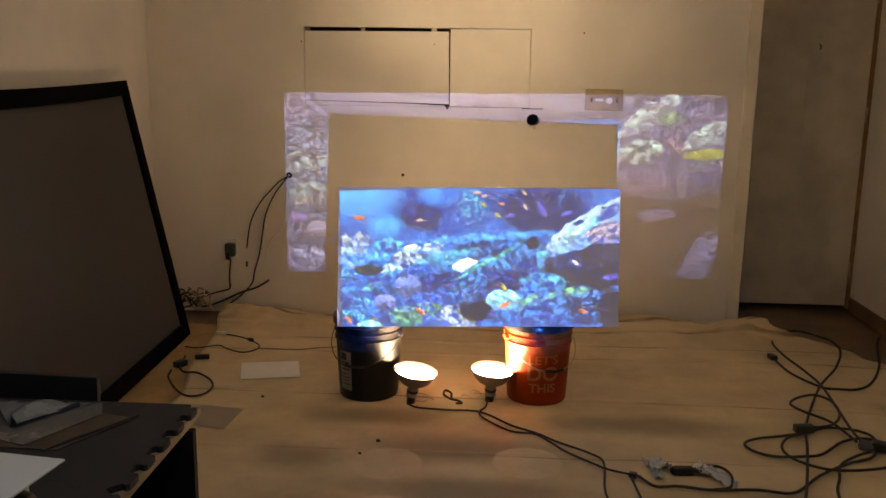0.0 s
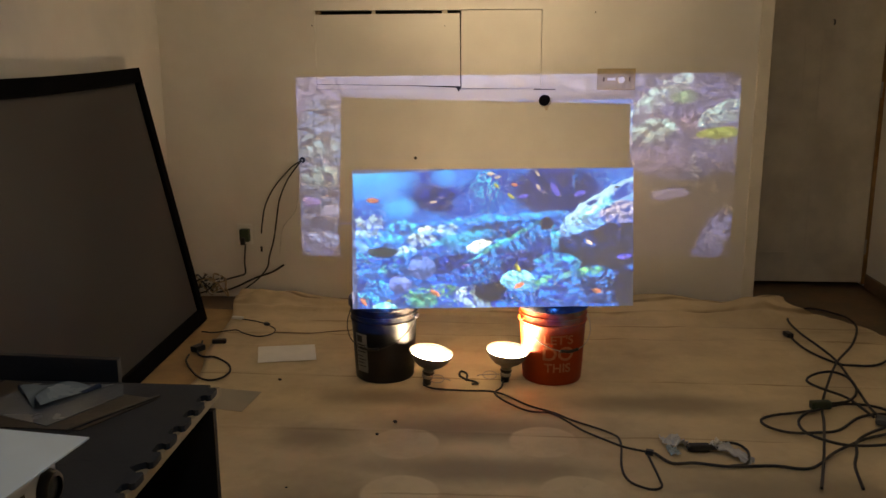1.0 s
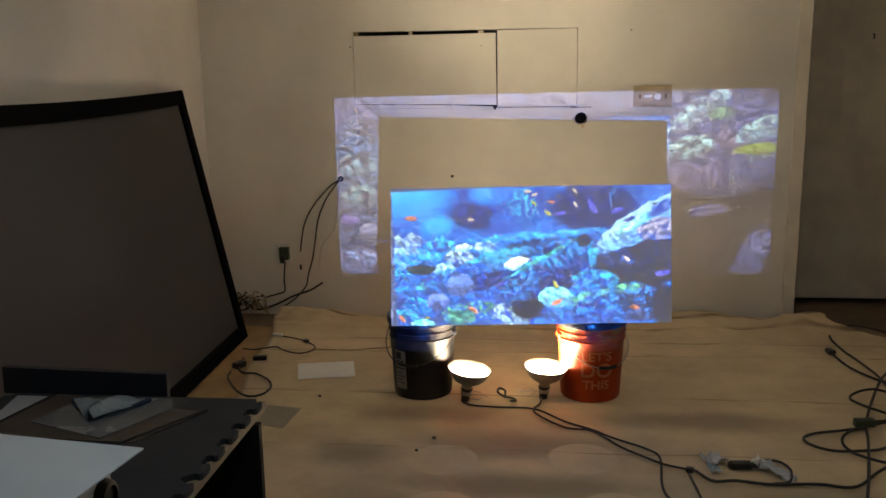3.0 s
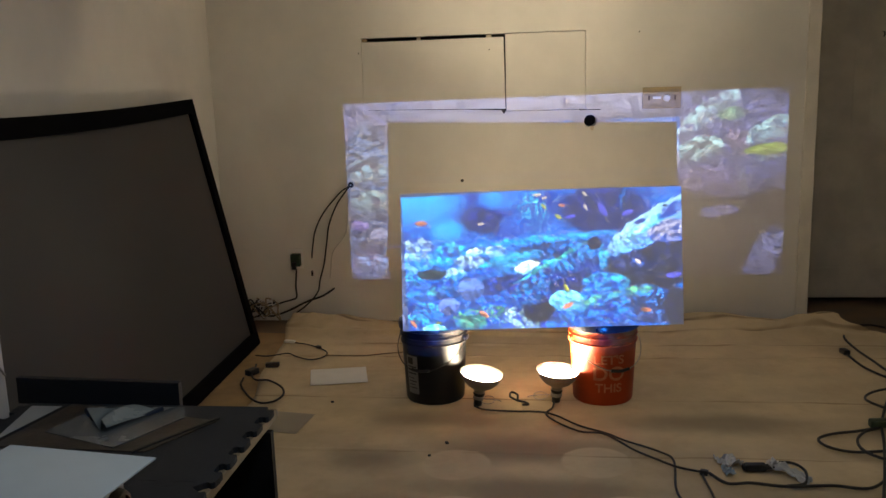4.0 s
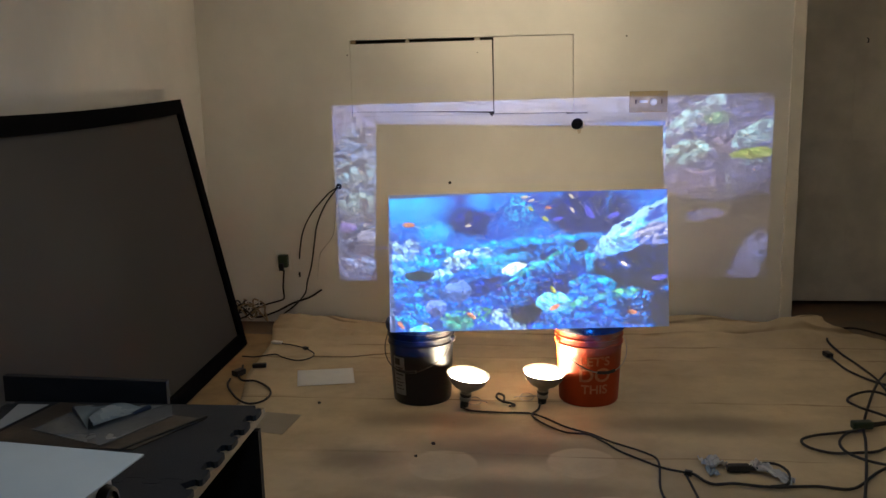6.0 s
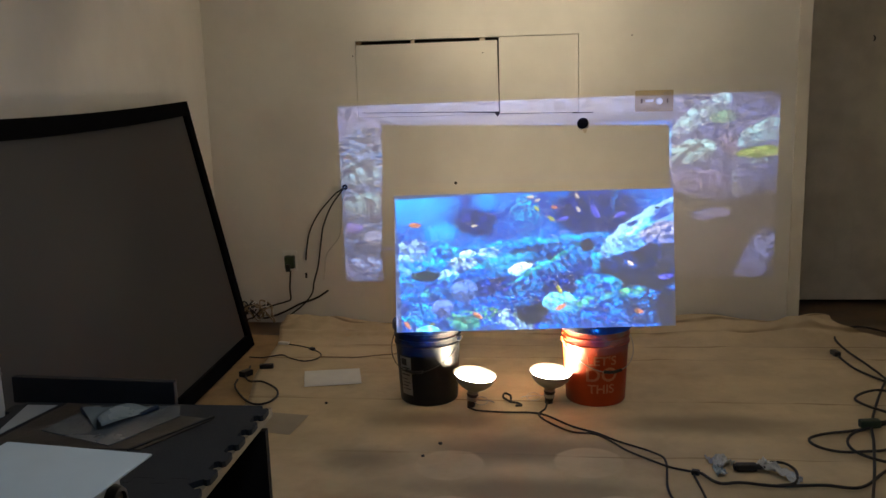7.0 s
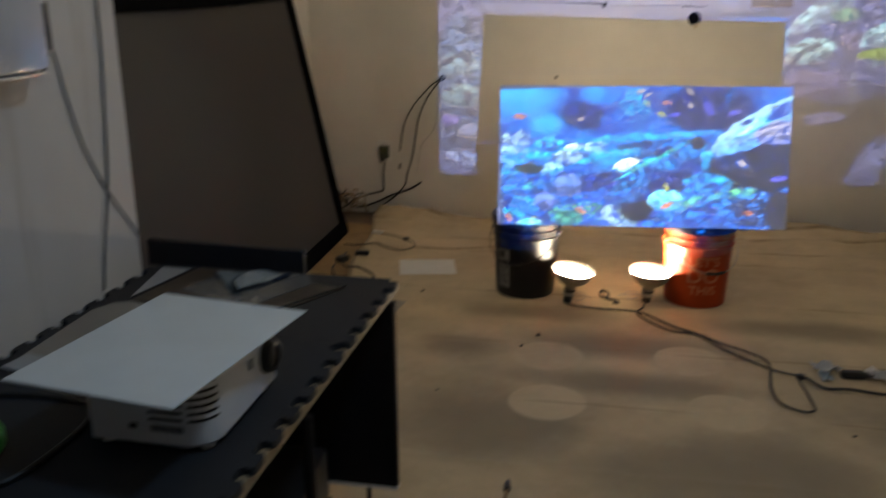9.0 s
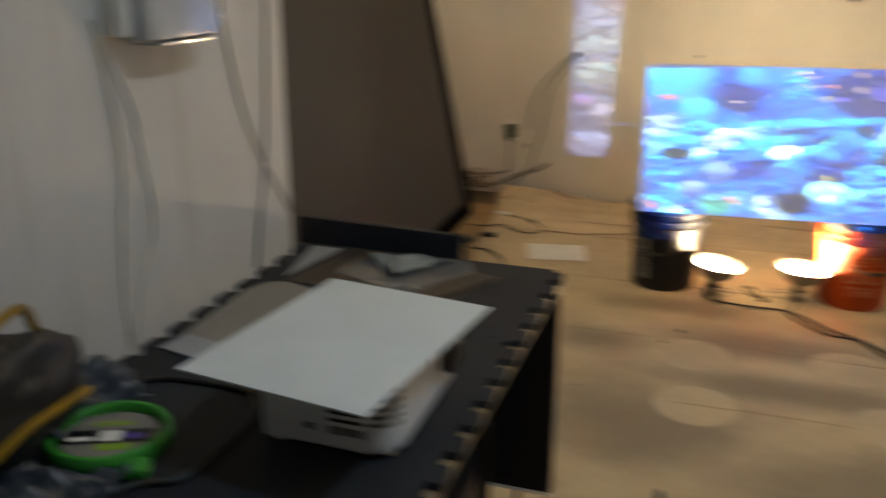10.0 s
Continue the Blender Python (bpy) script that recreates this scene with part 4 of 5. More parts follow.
solid("cord_connector", boxmesh((-0.040, -0.018, 0), (0.040, 0.018, 0.032), 0.008, pose(1.352, 3.372, 0.024, 0, 0, 8)), GREEN_DK, "dark green cord connector in the tangle", "cord connector")
strip = thing("power_strip", "short black power tap wrapped in clear plastic", "power strip", pose(1.60, 3.235, 0.020, 0, 0, -22))
part("body", boxmesh((-0.04, -0.022, 0), (0.16, 0.022, 0.03), 0.006), BLACK_PL, strip)
part("socket_face", boxmesh((-0.02, -0.014, 0.0302), (0.13, 0.014, 0.032), 0.0008), BLUE_EDGE, strip, "dark recessed socket row")
part("wrap", boxmesh((-0.085, -0.03, -0.004), (-0.03, 0.03, 0.022), 0.010), FILM, strip, "crumpled grey film")
tap = thing("power_adapter", "small black adapter at the cloth's edge", "adapter", pose(1.815, 3.56, 0.012, 0, 0, 20))
part("body", boxmesh((-0.03, -0.05, 0), (0.03, 0.05, 0.045), 0.006), BLACK_PL, tap)
part("prong_block", boxmesh((-0.012, 0.0505, 0.012), (0.012, 0.064, 0.03), 0.003), BLACK_RUB, tap)

# plugs and torn film by the lamp cords
cord("power_cable", [(0.824, 2.971), (0.839, 2.994), (0.880, 3.030), (0.940, 3.030), (0.966, 2.980), (0.960, 2.920), (0.935, 2.866), (0.88, 2.85)], 0.005, BLACK_RUB, "looped black cord at the plugs", group="lamp cords", z=0.018)
plug = thing("plug_adapter", "black plug adapter lying on the drop cloth", "plug", pose(0.810, 2.985, 0.012, 0, 0, 4), group="plugs on the cloth")
part("body", boxmesh((-0.044, -0.016, 0), (0.030, 0.016, 0.026), 0.007), BLACK_RUB, plug)
part("socket_face", boxmesh((-0.050, -0.013, 0.004), (-0.0445, 0.013, 0.022), 0.002), BLACK_RUB, plug)
part("strain_relief", lathe([(0, 0), (0.010, 0), (0.006, 0.03), (0, 0.03)], 14, pose(0.029, 0, 0.013, 0, 90, -20)), BLACK_RUB, plug, "", True)


def crumpled(name, size, at, material, label, category, seed, amp=0.02, n=26):
    bm = bmesh.new()
    g = []
    for j in range(n + 1):
        for i in range(n + 1):
            x, y = (i / n - 0.5) * size[0], (j / n - 0.5) * size[1]
            k = 9.0
            z = amp * (0.6 + noise.noise((x * k / size[0] * 0.3, y * k / size[1] * 0.3, seed)) + 0.6 * noise.noise((x / size[0] * 7, y / size[1] * 7, seed + 3)))
            z += amp * 0.35 * noise.noise((x / size[0] * 15, y / size[1] * 15, seed + 5))
            e = 1 + 0.07 * noise.noise((i * 0.38, j * 0.38, seed + 9))
            g.append(bm.verts.new((x * e, y * e, max(0.001, z))))
    for j in range(n):
        for i in range(n):
            a = j * (n + 1) + i
            bm.faces.new((g[a], g[a + 1], g[a + n + 2], g[a + n + 1]))
    ob = finish(name, bm, material)
    ob.matrix_world = at
    ob.data.shade_smooth()
    mod = ob.modifiers.new("thickness", "SOLIDIFY")
    mod.thickness = 0.0006
    return tagged(ob, label, category)


crumpled("plastic_wrap", (0.075, 0.085), pose(0.722, 3.040, 0.012, 0, 0, 20), CLEAR_PL, "crumpled clear plastic wrap on the cloth", "plastic wrap", 3.1, 0.022)
crumpled("plastic_wrap", (0.035, 0.06), pose(0.708, 2.960, 0.012, 0, 0, 10), BLUE_PL, "small bluish crumpled plastic piece", "plastic wrap", 8.2, 0.014)
crumpled("plastic_wrap", (0.15, 0.040), pose(0.912, 2.945, 0.014, 0, 0, -46), CLEAR_PL, "torn strip of white plastic packaging", "plastic wrap", 5.5, 0.022)
crumpled("plastic_wrap", (0.05, 0.045), pose(0.868, 3.012, 0.014, 0, 0, 30), PAPER, "white torn packaging scrap", "plastic wrap", 6.5, 0.025)

# paper, film and crumbs on the cloth
solid("paper_sheet", outline_slab([(-1.083, 4.004), (-0.817, 4.056), (-0.762, 3.840), (-1.024, 3.783)], 0.0105, 0.0112), PAPER, "sheet of white paper lying on the drop cloth", "paper")
solid("film_sheet", outline_slab([(-1.14, 3.47), (-0.908, 3.435), (-0.930, 3.225), (-1.16, 3.27)], 0.0105, 0.0110), FLOOR_FILM, "flat grey translucent plastic sheet on the cloth", "plastic sheet")
for x, y, r in ((-0.867, 3.576, 0.009), (-0.363, 3.047, 0.008), (-0.31, 3.165, 0.010), (0.71, 2.55, 0.006), (-0.60, 2.62, 0.005)):
    b = bmesh.new()
    bmesh.ops.create_icosphere(b, subdivisions=1, radius=r)
    for v in b.verts:
        v.co = v.co * (1 + 0.4 * noise.noise(v.co * 90)) * 1.0
        v.co.z *= 0.6
    solid("debris", b, BLACK_RUB, "dark crumb of debris on the cloth", "debris", pose(x, y, 0.013), group="crumbs on the cloth")

# cords on the cloth beside the screen
cord("thin_cable", [(-1.285, 4.425), (-1.210, 4.395), (-1.132, 4.340), (-1.066, 4.260), (-1.066, 4.184), (-1.122, 4.142), (-1.209, 4.188), (-1.269, 4.239), (-1.358, 4.192), (-1.43, 4.20)], 0.0032, BLACK_RUB, "thin black cable looped on the cloth", group="thin cables")
cord("thin_cable", [(-1.060, 4.215), (-0.960, 4.212), (-0.862, 4.213), (-0.753, 4.252), (-0.664, 4.279), (-0.60, 4.33)], 0.0028, TAN_WIRE, "thin tan wire running over the cloth", group="thin cables")
solid("cable_plug", boxmesh((-0.03, -0.012, 0), (0.03, 0.012, 0.014), 0.004, pose(-1.315, 4.435, 0.014, 0, 0, -12)), OUTLET, "small white cable connector on the cloth", "connector")
solid("cable_bead", boxmesh((-0.016, -0.010, 0), (0.016, 0.010, 0.016), 0.005, pose(-1.132, 4.340, 0.012, 0, 0, -40)), BLACK_PL, "black bead on the thin cable", "connector")
cord("power_cable", [(-1.375, 4.05), (-1.358, 3.977), (-1.345, 3.894), (-1.300, 3.830), (-1.237, 3.825), (-1.150, 3.741), (-1.111, 3.648), (-1.124, 3.562), (-1.179, 3.536), (-1.252, 3.599), (-1.347, 3.752), (-1.37, 3.85)], 0.0048, BLACK_RUB,
     "black cord looped at the screen's foot", group="thin cables")
solid("cord_plug", boxmesh((-0.034, -0.013, 0), (0.034, 0.013, 0.022), 0.005, pose(-1.285, 4.035, 0.014, 0, 0, 10)), BLACK_PL, "black plug lying beside the screen", "plug", group="plugs on the cloth")
solid("power_brick", boxmesh((-0.030, -0.02, 0), (0.030, 0.02, 0.028), 0.005, pose(-1.355, 3.93, 0.010, 0, 0, 62)), BLACK_PL, "small black power brick by the screen frame", "power brick")

# ---- projection screen leaning in the recess ----
sx, sy = Vector((0.025, -1.0, 0)).normalized(), Vector((-0.268, -0.018, 1.322))
H = sy.length
sy = sy.normalized()
sn = sx.cross(sy).normalized()
sy = sn.cross(sx)
SCREEN_AT = Matrix(((sx.x, sy.x, sn.x, -1.517), (sx.y, sy.y, sn.y, 4.438), (sx.z, sy.z, sn.z, 0.002), (0, 0, 0, 1)))
SW, FW, SIDE = 2.36, 0.072, 0.062
scr = thing("projection_screen", "large grey projection screen in a black frame, leaning on the wall", "projection screen", SCREEN_AT)
part("screen_cloth", boxmesh((SIDE - 0.01, FW - 0.01, -0.016), (SW - SIDE + 0.01, H - FW + 0.01, -0.010)), SCREEN, scr, "plain dark grey screen cloth")
bm = bmesh.new()
ends = [[bm.verts.new((SW * k / 16, y - 0.020 * math.sin(math.pi * k / 16), z)) for y, z in ((H - FW, -0.036), (H, -0.036), (H, 0.0), (H - FW, 0.0))] for k in range(17)]
for p, q in zip(ends, ends[1:]):
    for k in range(4):
        bm.faces.new((p[k], p[(k + 1) % 4], q[(k + 1) % 4], q[k]))
bm.faces.new(ends[0])
bm.faces.new(ends[-1][::-1])
part("frame_bar", bm, VELVET, scr, "black velvet-covered top bar, slightly bowed")
for lo, hi in (((0, 0), (SW, FW)), ((0, FW + 0.0005), (SIDE, H - FW - 0.0005)), ((SW - SIDE, FW + 0.0005), (SW, H - FW - 0.0005))):
    part("frame_bar", boxmesh((lo[0], lo[1], -0.036), (hi[0], hi[1], 0.0), 0.004), VELVET, scr, "black velvet-covered frame bar")
solid("wood_frame", boxmesh((-0.012, -0.06, 0), (0.012, 0.02, 0.62), 0.002, pose(-1.815, 4.86, 0.0)), WOOD, "narrow raw wooden upright behind the screen", "wooden upright")

# ---- outlet, switch plate and wires on the far wall ----
outlet = thing("wall_outlet", "white wall outlet with a dark green adapter plugged in", "outlet", pose(-1.400, WALL_Y - 0.0005, 0.378))
part("cover_plate", boxmesh((-0.045, -0.006, -0.060), (0.045, 0, 0.060), 0.003), OUTLET, outlet)
adp = part("adapter", boxmesh((-0.022, -0.045, -0.040), (0.034, -0.0065, 0.034), 0.006), GREEN_DK, outlet, "dark green plug-in adapter")
part("plug", boxmesh((-0.012, -0.066, -0.055), (0.014, -0.0455, -0.012), 0.005), BLACK_PL, adp, "black plug")


def wall_cord(name, xz, radius, material, label, gap=0.012, group="wires on the far wall", bow=None):
    return solid(name, tube([(x, WALL_Y - gap - radius - (bow[i] if bow else 0), z) for i, (x, z) in enumerate(xz)], radius), material, label, "cable", smooth=True, group=group)


wall_cord("adapter_cord", [(-1.388, 0.325), (-1.394, 0.270), (-1.399, 0.218), (-1.398, 0.155), (-1.430, 0.138), (-1.481, 0.124), (-1.568, 0.097), (-1.63, 0.09)], 0.005, BLACK_RUB, "black cord hanging from the outlet adapter", 0.04)
wall_cord("wall_wire", [(-1.050, 0.806), (-1.100, 0.775), (-1.142, 0.734), (-1.214, 0.652), (-1.268, 0.552), (-1.291, 0.451), (-1.300, 0.384)], 0.0042, BLACK_RUB, "black wire hanging from a hole in the wall")
wall_cord("wall_wire", [(-1.050, 0.806), (-1.130, 0.702), (-1.183, 0.586), (-1.203, 0.486), (-1.227, 0.352), (-1.258, 0.250), (-1.274, 0.182), (-1.334, 0.112), (-1.422, 0.045)], 0.0045, BLACK_RUB, "black wire trailing from the wall to the floor", 0.016)
wall_cord("wall_wire", [(-1.052, 0.800), (-1.072, 0.654), (-1.095, 0.521), (-1.172, 0.420), (-1.192, 0.319), (-1.20, 0.26)], 0.0030, WHITE_WIRE, "pale thin wire hanging against the wall", 0.008)
wall_cord("wall_wire", [(-1.172, 0.203), (-1.245, 0.158), (-1.348, 0.121), (-1.452, 0.070), (-1.557, 0.035), (-1.64, 0.04)], 0.006, BLACK_RUB, "thick dark cable rising along the wall's foot", 0.022)
solid("wire_end", boxmesh((-0.006, -0.008, -0.016), (0.006, 0.0, 0.016), 0.003, pose(-1.303, WALL_Y - 0.012, 0.292)), BLACK_PL, "loose dark wire end by the wall", "wire end")
# black disc added in place of the dark cable hole
solid("wire_hole_disc", lathe([(0.004, 0.004), (0.013, 0.003), (0.017, 0.0), (0.017, -0.002)], 16, pose(-1.048, WALL_Y, 0.808, 90, 0, 0)), BLACK_PL, "dark disc standing in for the hole where wires leave the wall", "bushing")
# heap of wire at the wall's foot
for k, (mat_, r) in enumerate(((BLACK_RUB, 0.005), (TAN_WIRE, 0.004), (BLACK_RUB, 0.0045), (WHITE_WIRE, 0.0035), (TAN_WIRE, 0.005))):
    rnd = random.Random(40 + k)
    pts = []
    for i in range(16):
        a = i * 0.9 + k
        pts.append((-1.60 + rnd.uniform(0.03, 0.085) * math.cos(a) + 0.03 * k - 0.05, 4.80 + 0.05 * math.sin(a), 0.03 + 0.10 * abs(math.sin(a * 0.7 + k)) + rnd.uniform(0, 0.03)))
    solid("wire_coil", tube(pts, r, 6, 6), mat_, "coiled bundle of old wire at the wall's foot", "wire coil", smooth=True, group="wire heap")

switch = thing("switch_plate", "wide almond switch plate with toggle and round dimmer", "switch", pose(0.692, WALL_Y - 0.0005, 1.255))
part("cover_plate", boxmesh((-0.102, -0.007, -0.057), (0.102, 0, 0.057), 0.003), ALMOND, switch)
part("toggle_left", boxmesh((-0.073, -0.016, -0.012), (-0.063, -0.0072, 0.012), 0.002), TOGGLE, switch, "brown toggle")
part("slider", boxmesh((-0.048, -0.010, -0.006), (-0.004, -0.0072, 0.008), 0.001), OUTLET, switch, "pale switch slot")
part("dimmer_knob", lathe([(0, 0.016), (0.015, 0.016), (0.018, 0.010), (0.019, 0)], 24, pose(0.026, -0.0072, -0.002, 90, 0, 0)), OUTLET, switch, "round white dimmer knob", True)
part("toggle_right", boxmesh((0.066, -0.012, -0.012), (0.074, -0.0072, 0.012), 0.002), TOGGLE, switch, "brown toggle")
for x in (-0.085, -0.03, 0.055, 0.085):
    part("plate_screw", lathe([(0, 0.001), (0.003, 0.0008), (0.003, 0)], 8, pose(x, -0.0071, 0.038, 90, 0, 0)), STEEL, switch)

# ---- work table with foam mat ----
TX0, TX1, TY0, TY1, TZ = NEAR_WALL_X + 0.004, -0.508, -0.55, 1.790, 0.692
table = thing("work_table", "work table with raw plywood edge and black end panel", "table", pose(0, 0, 0))
part("tabletop", boxmesh((TX0, TY0, TZ - 0.020), (TX1, TY1, TZ), 0.002), PLY, table, "plywood top with pale raw edge")
panel = part("end_panel", boxmesh((TX0, 1.725, 0.200), (-0.505, 1.745, TZ - 0.0305), 0.001), BLACK_PANEL, table, "black laminate end panel")
part("edge_band", boxmesh((TX0, 1.725, 0.192), (-0.505, 1.745, 0.1995)), WHITE_EDGE, panel, "white lower edge band")
for x, y in ((-0.513, 1.195), (-0.513, -0.45), (TX0 + 0.03, -0.45), (TX0 + 0.03, 1.60)):
    part("leg", lathe([(0, 0.0), (0.013, 0.0), (0.013, 0.02), (0.010, 0.022), (0.010, TZ - 0.031), (0, TZ - 0.031)], 16, pose(x, y, 0.0)), BLACK_PANEL, table, "", True)

MAT_Z0, MAT_Z1 = TZ + 0.0005, TZ + 0.0125
MX0, MX1 = NEAR_WALL_X + 0.018, -0.522
PITCH = 0.0735


def teeth(p, q, out, count, phase=0, size=0.020):
    """Points along an edge from p to q with puzzle teeth that bulge to the side out."""
    p, q, out = Vector(p), Vector(q), Vector(out)
    d = (q - p) / count
    pts = []
    for i in range(count):
        a = p + d * i
        for s, w in ((0.18, 0.0), (0.25, 0.35), (0.20, 0.75), (0.26, 1.0), (0.50, 1.06), (0.74, 1.0), (0.80, 0.75), (0.75, 0.35), (0.82, 0.0)):
            c = a + d * s + out * (w * size)
            pts.append((c.x, c.y))
    return pts


def mat_tile(y0, y1, back_teeth, front_in):
    n = round((y1 - y0) / PITCH)
    pts = teeth((MX1, y0), (MX1, y1), (1, 0), n)
    pts += teeth((MX1, y1), (MX0, y1), (0, 1), 8) if back_teeth else [(MX1, y1), (MX0, y1)]
    pts += teeth((MX0, y1), (MX0, y0), (-1, 0), n, size=0.017)
    pts += [(x, y - 0.0012) for x, y in reversed(teeth((MX1, y0), (MX0, y0), (0, 1), 8))] if front_in else [(MX0, y0), (MX1, y0)]
    return pts


for y0, y1, back, front in ((1.385, 1.768, False, True), (0.797, 1.383, True, True), (0.209, 0.795, True, True), (-0.379, 0.207, True, False)):
    bm = outline_slab(mat_tile(y0, y1, back, front), MAT_Z0, MAT_Z1)
    solid("foam_mat", bm, FOAM, "dark grey interlocking foam mat tile with puzzle edges", "foam mat", group="foam mats on the table")
MZ = MAT_Z1

solid("black_bar", boxmesh((0, 0, 0.0), (0.388, 0.018, 0.062), 0.002), DARK_BAR, "black bar standing along the table's far edge", "bar", pose(-1.116, 1.774, TZ + 0.0085, 0, 1.2, 0.0))

# projector on the table with a white card over it
pr = thing("projector", "white projector on short feet with vents and dark lens", "projector", pose(-0.668, 1.085, MZ, 0, 0, 0))
outline = [(-0.092, -0.100), (-0.086, -0.108), (0.060, -0.108)] + [(0.060 + 0.038 * math.sin(k * math.pi / 12), -0.070 - 0.038 * math.cos(k * math.pi / 12)) for k in range(1, 7)] + [(0.098, 0.128), (0.090, 0.136), (-0.084, 0.136), (-0.092, 0.128)]
bm = outline_slab(outline, 0.010, 0.130)
bmesh.ops.bevel(bm, geom=[e for e in bm.edges if abs(e.verts[0].co.z - e.verts[1].co.z) < 1e-6], offset=0.007, segments=3, profile=0.6, affect="EDGES")
part("body", bm, PROJECTOR, pr, "", True)
part("lower_shell", boxmesh((-0.078, -0.086, 0.005), (0.080, 0.114, 0.0098), 0.002), LABEL, pr, "grey lower shell")
for i in range(6):
    part("vent_slot", boxmesh((0.006, -0.1092, 0.050 + i * 0.0110), (0.056, -0.1075, 0.0545 + i * 0.0110)), BLACK_PL, pr)
for i in range(6):
    slot = bmesh.new()
    arc = [(0.060 + 0.0386 * math.sin(radians(w)), -0.070 - 0.0386 * math.cos(radians(w))) for w in (8, 22, 36, 50, 64, 78)]
    for p, q in zip(arc, arc[1:]):
        vs = [slot.verts.new((x, y, z)) for (x, y), z in ((p, 0.050 + i * 0.011), (q, 0.050 + i * 0.011), (q, 0.0545 + i * 0.011), (p, 0.0545 + i * 0.011))]
        slot.faces.new(vs)
    bmesh.ops.solidify(slot, geom=slot.faces[:], thickness=0.001)
    part("corner_vent", slot, BLACK_PL, pr)
for i in range(14):
    part("small_slot", boxmesh((0.008 + i * 0.0036, -0.1090, 0.032), (0.0098 + i * 0.0036, -0.1075, 0.043)), BLACK_PL, pr)
part("port", boxmesh((-0.026, -0.1092, 0.034), (-0.014, -0.1075, 0.043)), BLACK_PL, pr, "small dark port")
part("side_button", boxmesh((0.0975, 0.030, 0.070), (0.0990, 0.040, 0.086)), BLACK_PL, pr, "small dark side button")
ring = part("lens_ring", lathe([(0.018, 0.016), (0.024, 0.015), (0.027, 0.009), (0.029, 0.0), (0.029, -0.004)], 28, pose(0.098, 0.098, 0.066, 0, 90, 0)), BLACK_PL, pr, "black lens ring", True)
part("lens", lathe([(0, 0.013), (0.010, 0.012), (0.018, 0.010), (0.018, 0.0)], 24, pose(0.098, 0.098, 0.066, 0, 90, 0)), BLACK_PL, ring, "dark glass lens", True)
for x, y in ((-0.074, -0.084), (0.076, -0.076), (-0.074, 0.106), (0.078, 0.106)):
    part("foot", lathe([(0, 0), (0.011, 0), (0.010, 0.0095), (0, 0.0095)], 14, pose(x, y, 0)), OUTLET, pr, "", True)
solid("white_card", boxmesh((-0.134, -0.177, 0), (0.134, 0.177, 0.003), 0.0008), CARD, "white card sheet laid over the projector", "card", pose(-0.669, 1.058, MZ + 0.1305, 0.0, 0, -7.5))
solid("grey_card", outline_slab([(-1.058, 1.225), (-0.860, 1.160), (-0.850, 1.47), (-0.975, 1.512), (-1.015, 1.523), (-1.045, 1.508), (-1.066, 1.46)], MZ + 0.0005, MZ + 0.003), GREY_CARD, "grey card sheet lying on the foam mat", "card")
solid("grey_card", outline_slab([(-1.062, 1.180), (-0.940, 1.150), (-0.930, 1.215), (-1.050, 1.240)], MZ + 0.0035, MZ + 0.0045), PALE_FILM, "corner of pale paper beside the grey card", "card")

# films and packaging at the back of the table
solid("brown_film", outline_slab([(-1.020, 1.530), (-0.690, 1.520), (-0.605, 1.680), (-0.880, 1.745), (-0.975, 1.762)], MZ + 0.0005, MZ + 0.0025), BROWN_FILM, "glossy dark brown film sheet on the mat", "plastic film")
solid("white_film", outline_slab([(-1.028, 1.545), (-1.062, 1.742), (-0.990, 1.742)], MZ + 0.003, MZ + 0.004), PALE_FILM, "bluish white translucent film scrap", "plastic film")
solid("clear_film", outline_slab([(-0.945, 1.600), (-0.900, 1.742), (-0.705, 1.748), (-0.680, 1.690), (-0.760, 1.530)], MZ + 0.003, MZ + 0.0045), FILM, "grey translucent plastic sleeve", "plastic film")
solid("black_rod", tube([(-0.712, 1.512, MZ + 0.004), (-0.66, 1.60, MZ + 0.004), (-0.604, 1.690, MZ + 0.004)], 0.0035, 6), BLACK_PL, "thin black rod along the film's edge", "rod", smooth=True)


def curled_film():
    """A pale kite of film, its point lifted, over two dark blue curls."""
    film = thing("curled_film", "pale kite-shaped plastic film with dark blue curled corners", "plastic film", pose(-0.828, 1.712, MZ + 0.005, 0, 0, 6))
    bm = bmesh.new()
    n, g = 14, []
    for j in range(n + 1):
        for i in range(n + 1):
            u, v = i / n * 2 - 1, j / n
            w = 0.082 * (1 - 0.92 * v)
            g.append(bm.verts.new((u * w, -v * 0.112, 0.006 + 0.020 * (1 - u * u) * (0.4 + 0.6 * v) + 0.004 * math.sin(5 * u + 3 * v))))
    for j in range(n):
        for i in range(n):
            a = j * (n + 1) + i
            bm.faces.new((g[a], g[a + 1], g[a + n + 2], g[a + n + 1]))
    bmesh.ops.solidify(bm, geom=bm.faces[:], thickness=0.0008)
    part("sheet", bm, BLUE_PL, film, "", True)
    for s in (-1, 1):
        bm = bmesh.new()
        m, g = 10, []
        for j in range(m + 1):
            for i in range(m + 1):
                a, t = math.pi * 1.1 * i / m, j / m
                g.append(bm.verts.new((s * (0.082 - 0.026 * t + 0.006 * math.cos(a)), 0.002 - 0.036 * t, 0.002 + (0.009 - 0.005 * t) * math.sin(a))))
        for j in range(m):
            for i in range(m):
                a = j * (m + 1) + i
                bm.faces.new((g[a], g[a + 1], g[a + m + 2], g[a + m + 1]))
        bmesh.ops.solidify(bm, geom=bm.faces[:], thickness=0.0006)
        part("curl", bm, BLUE_EDGE, film, "dark blue curled corner", True)
    return film


curled_film()

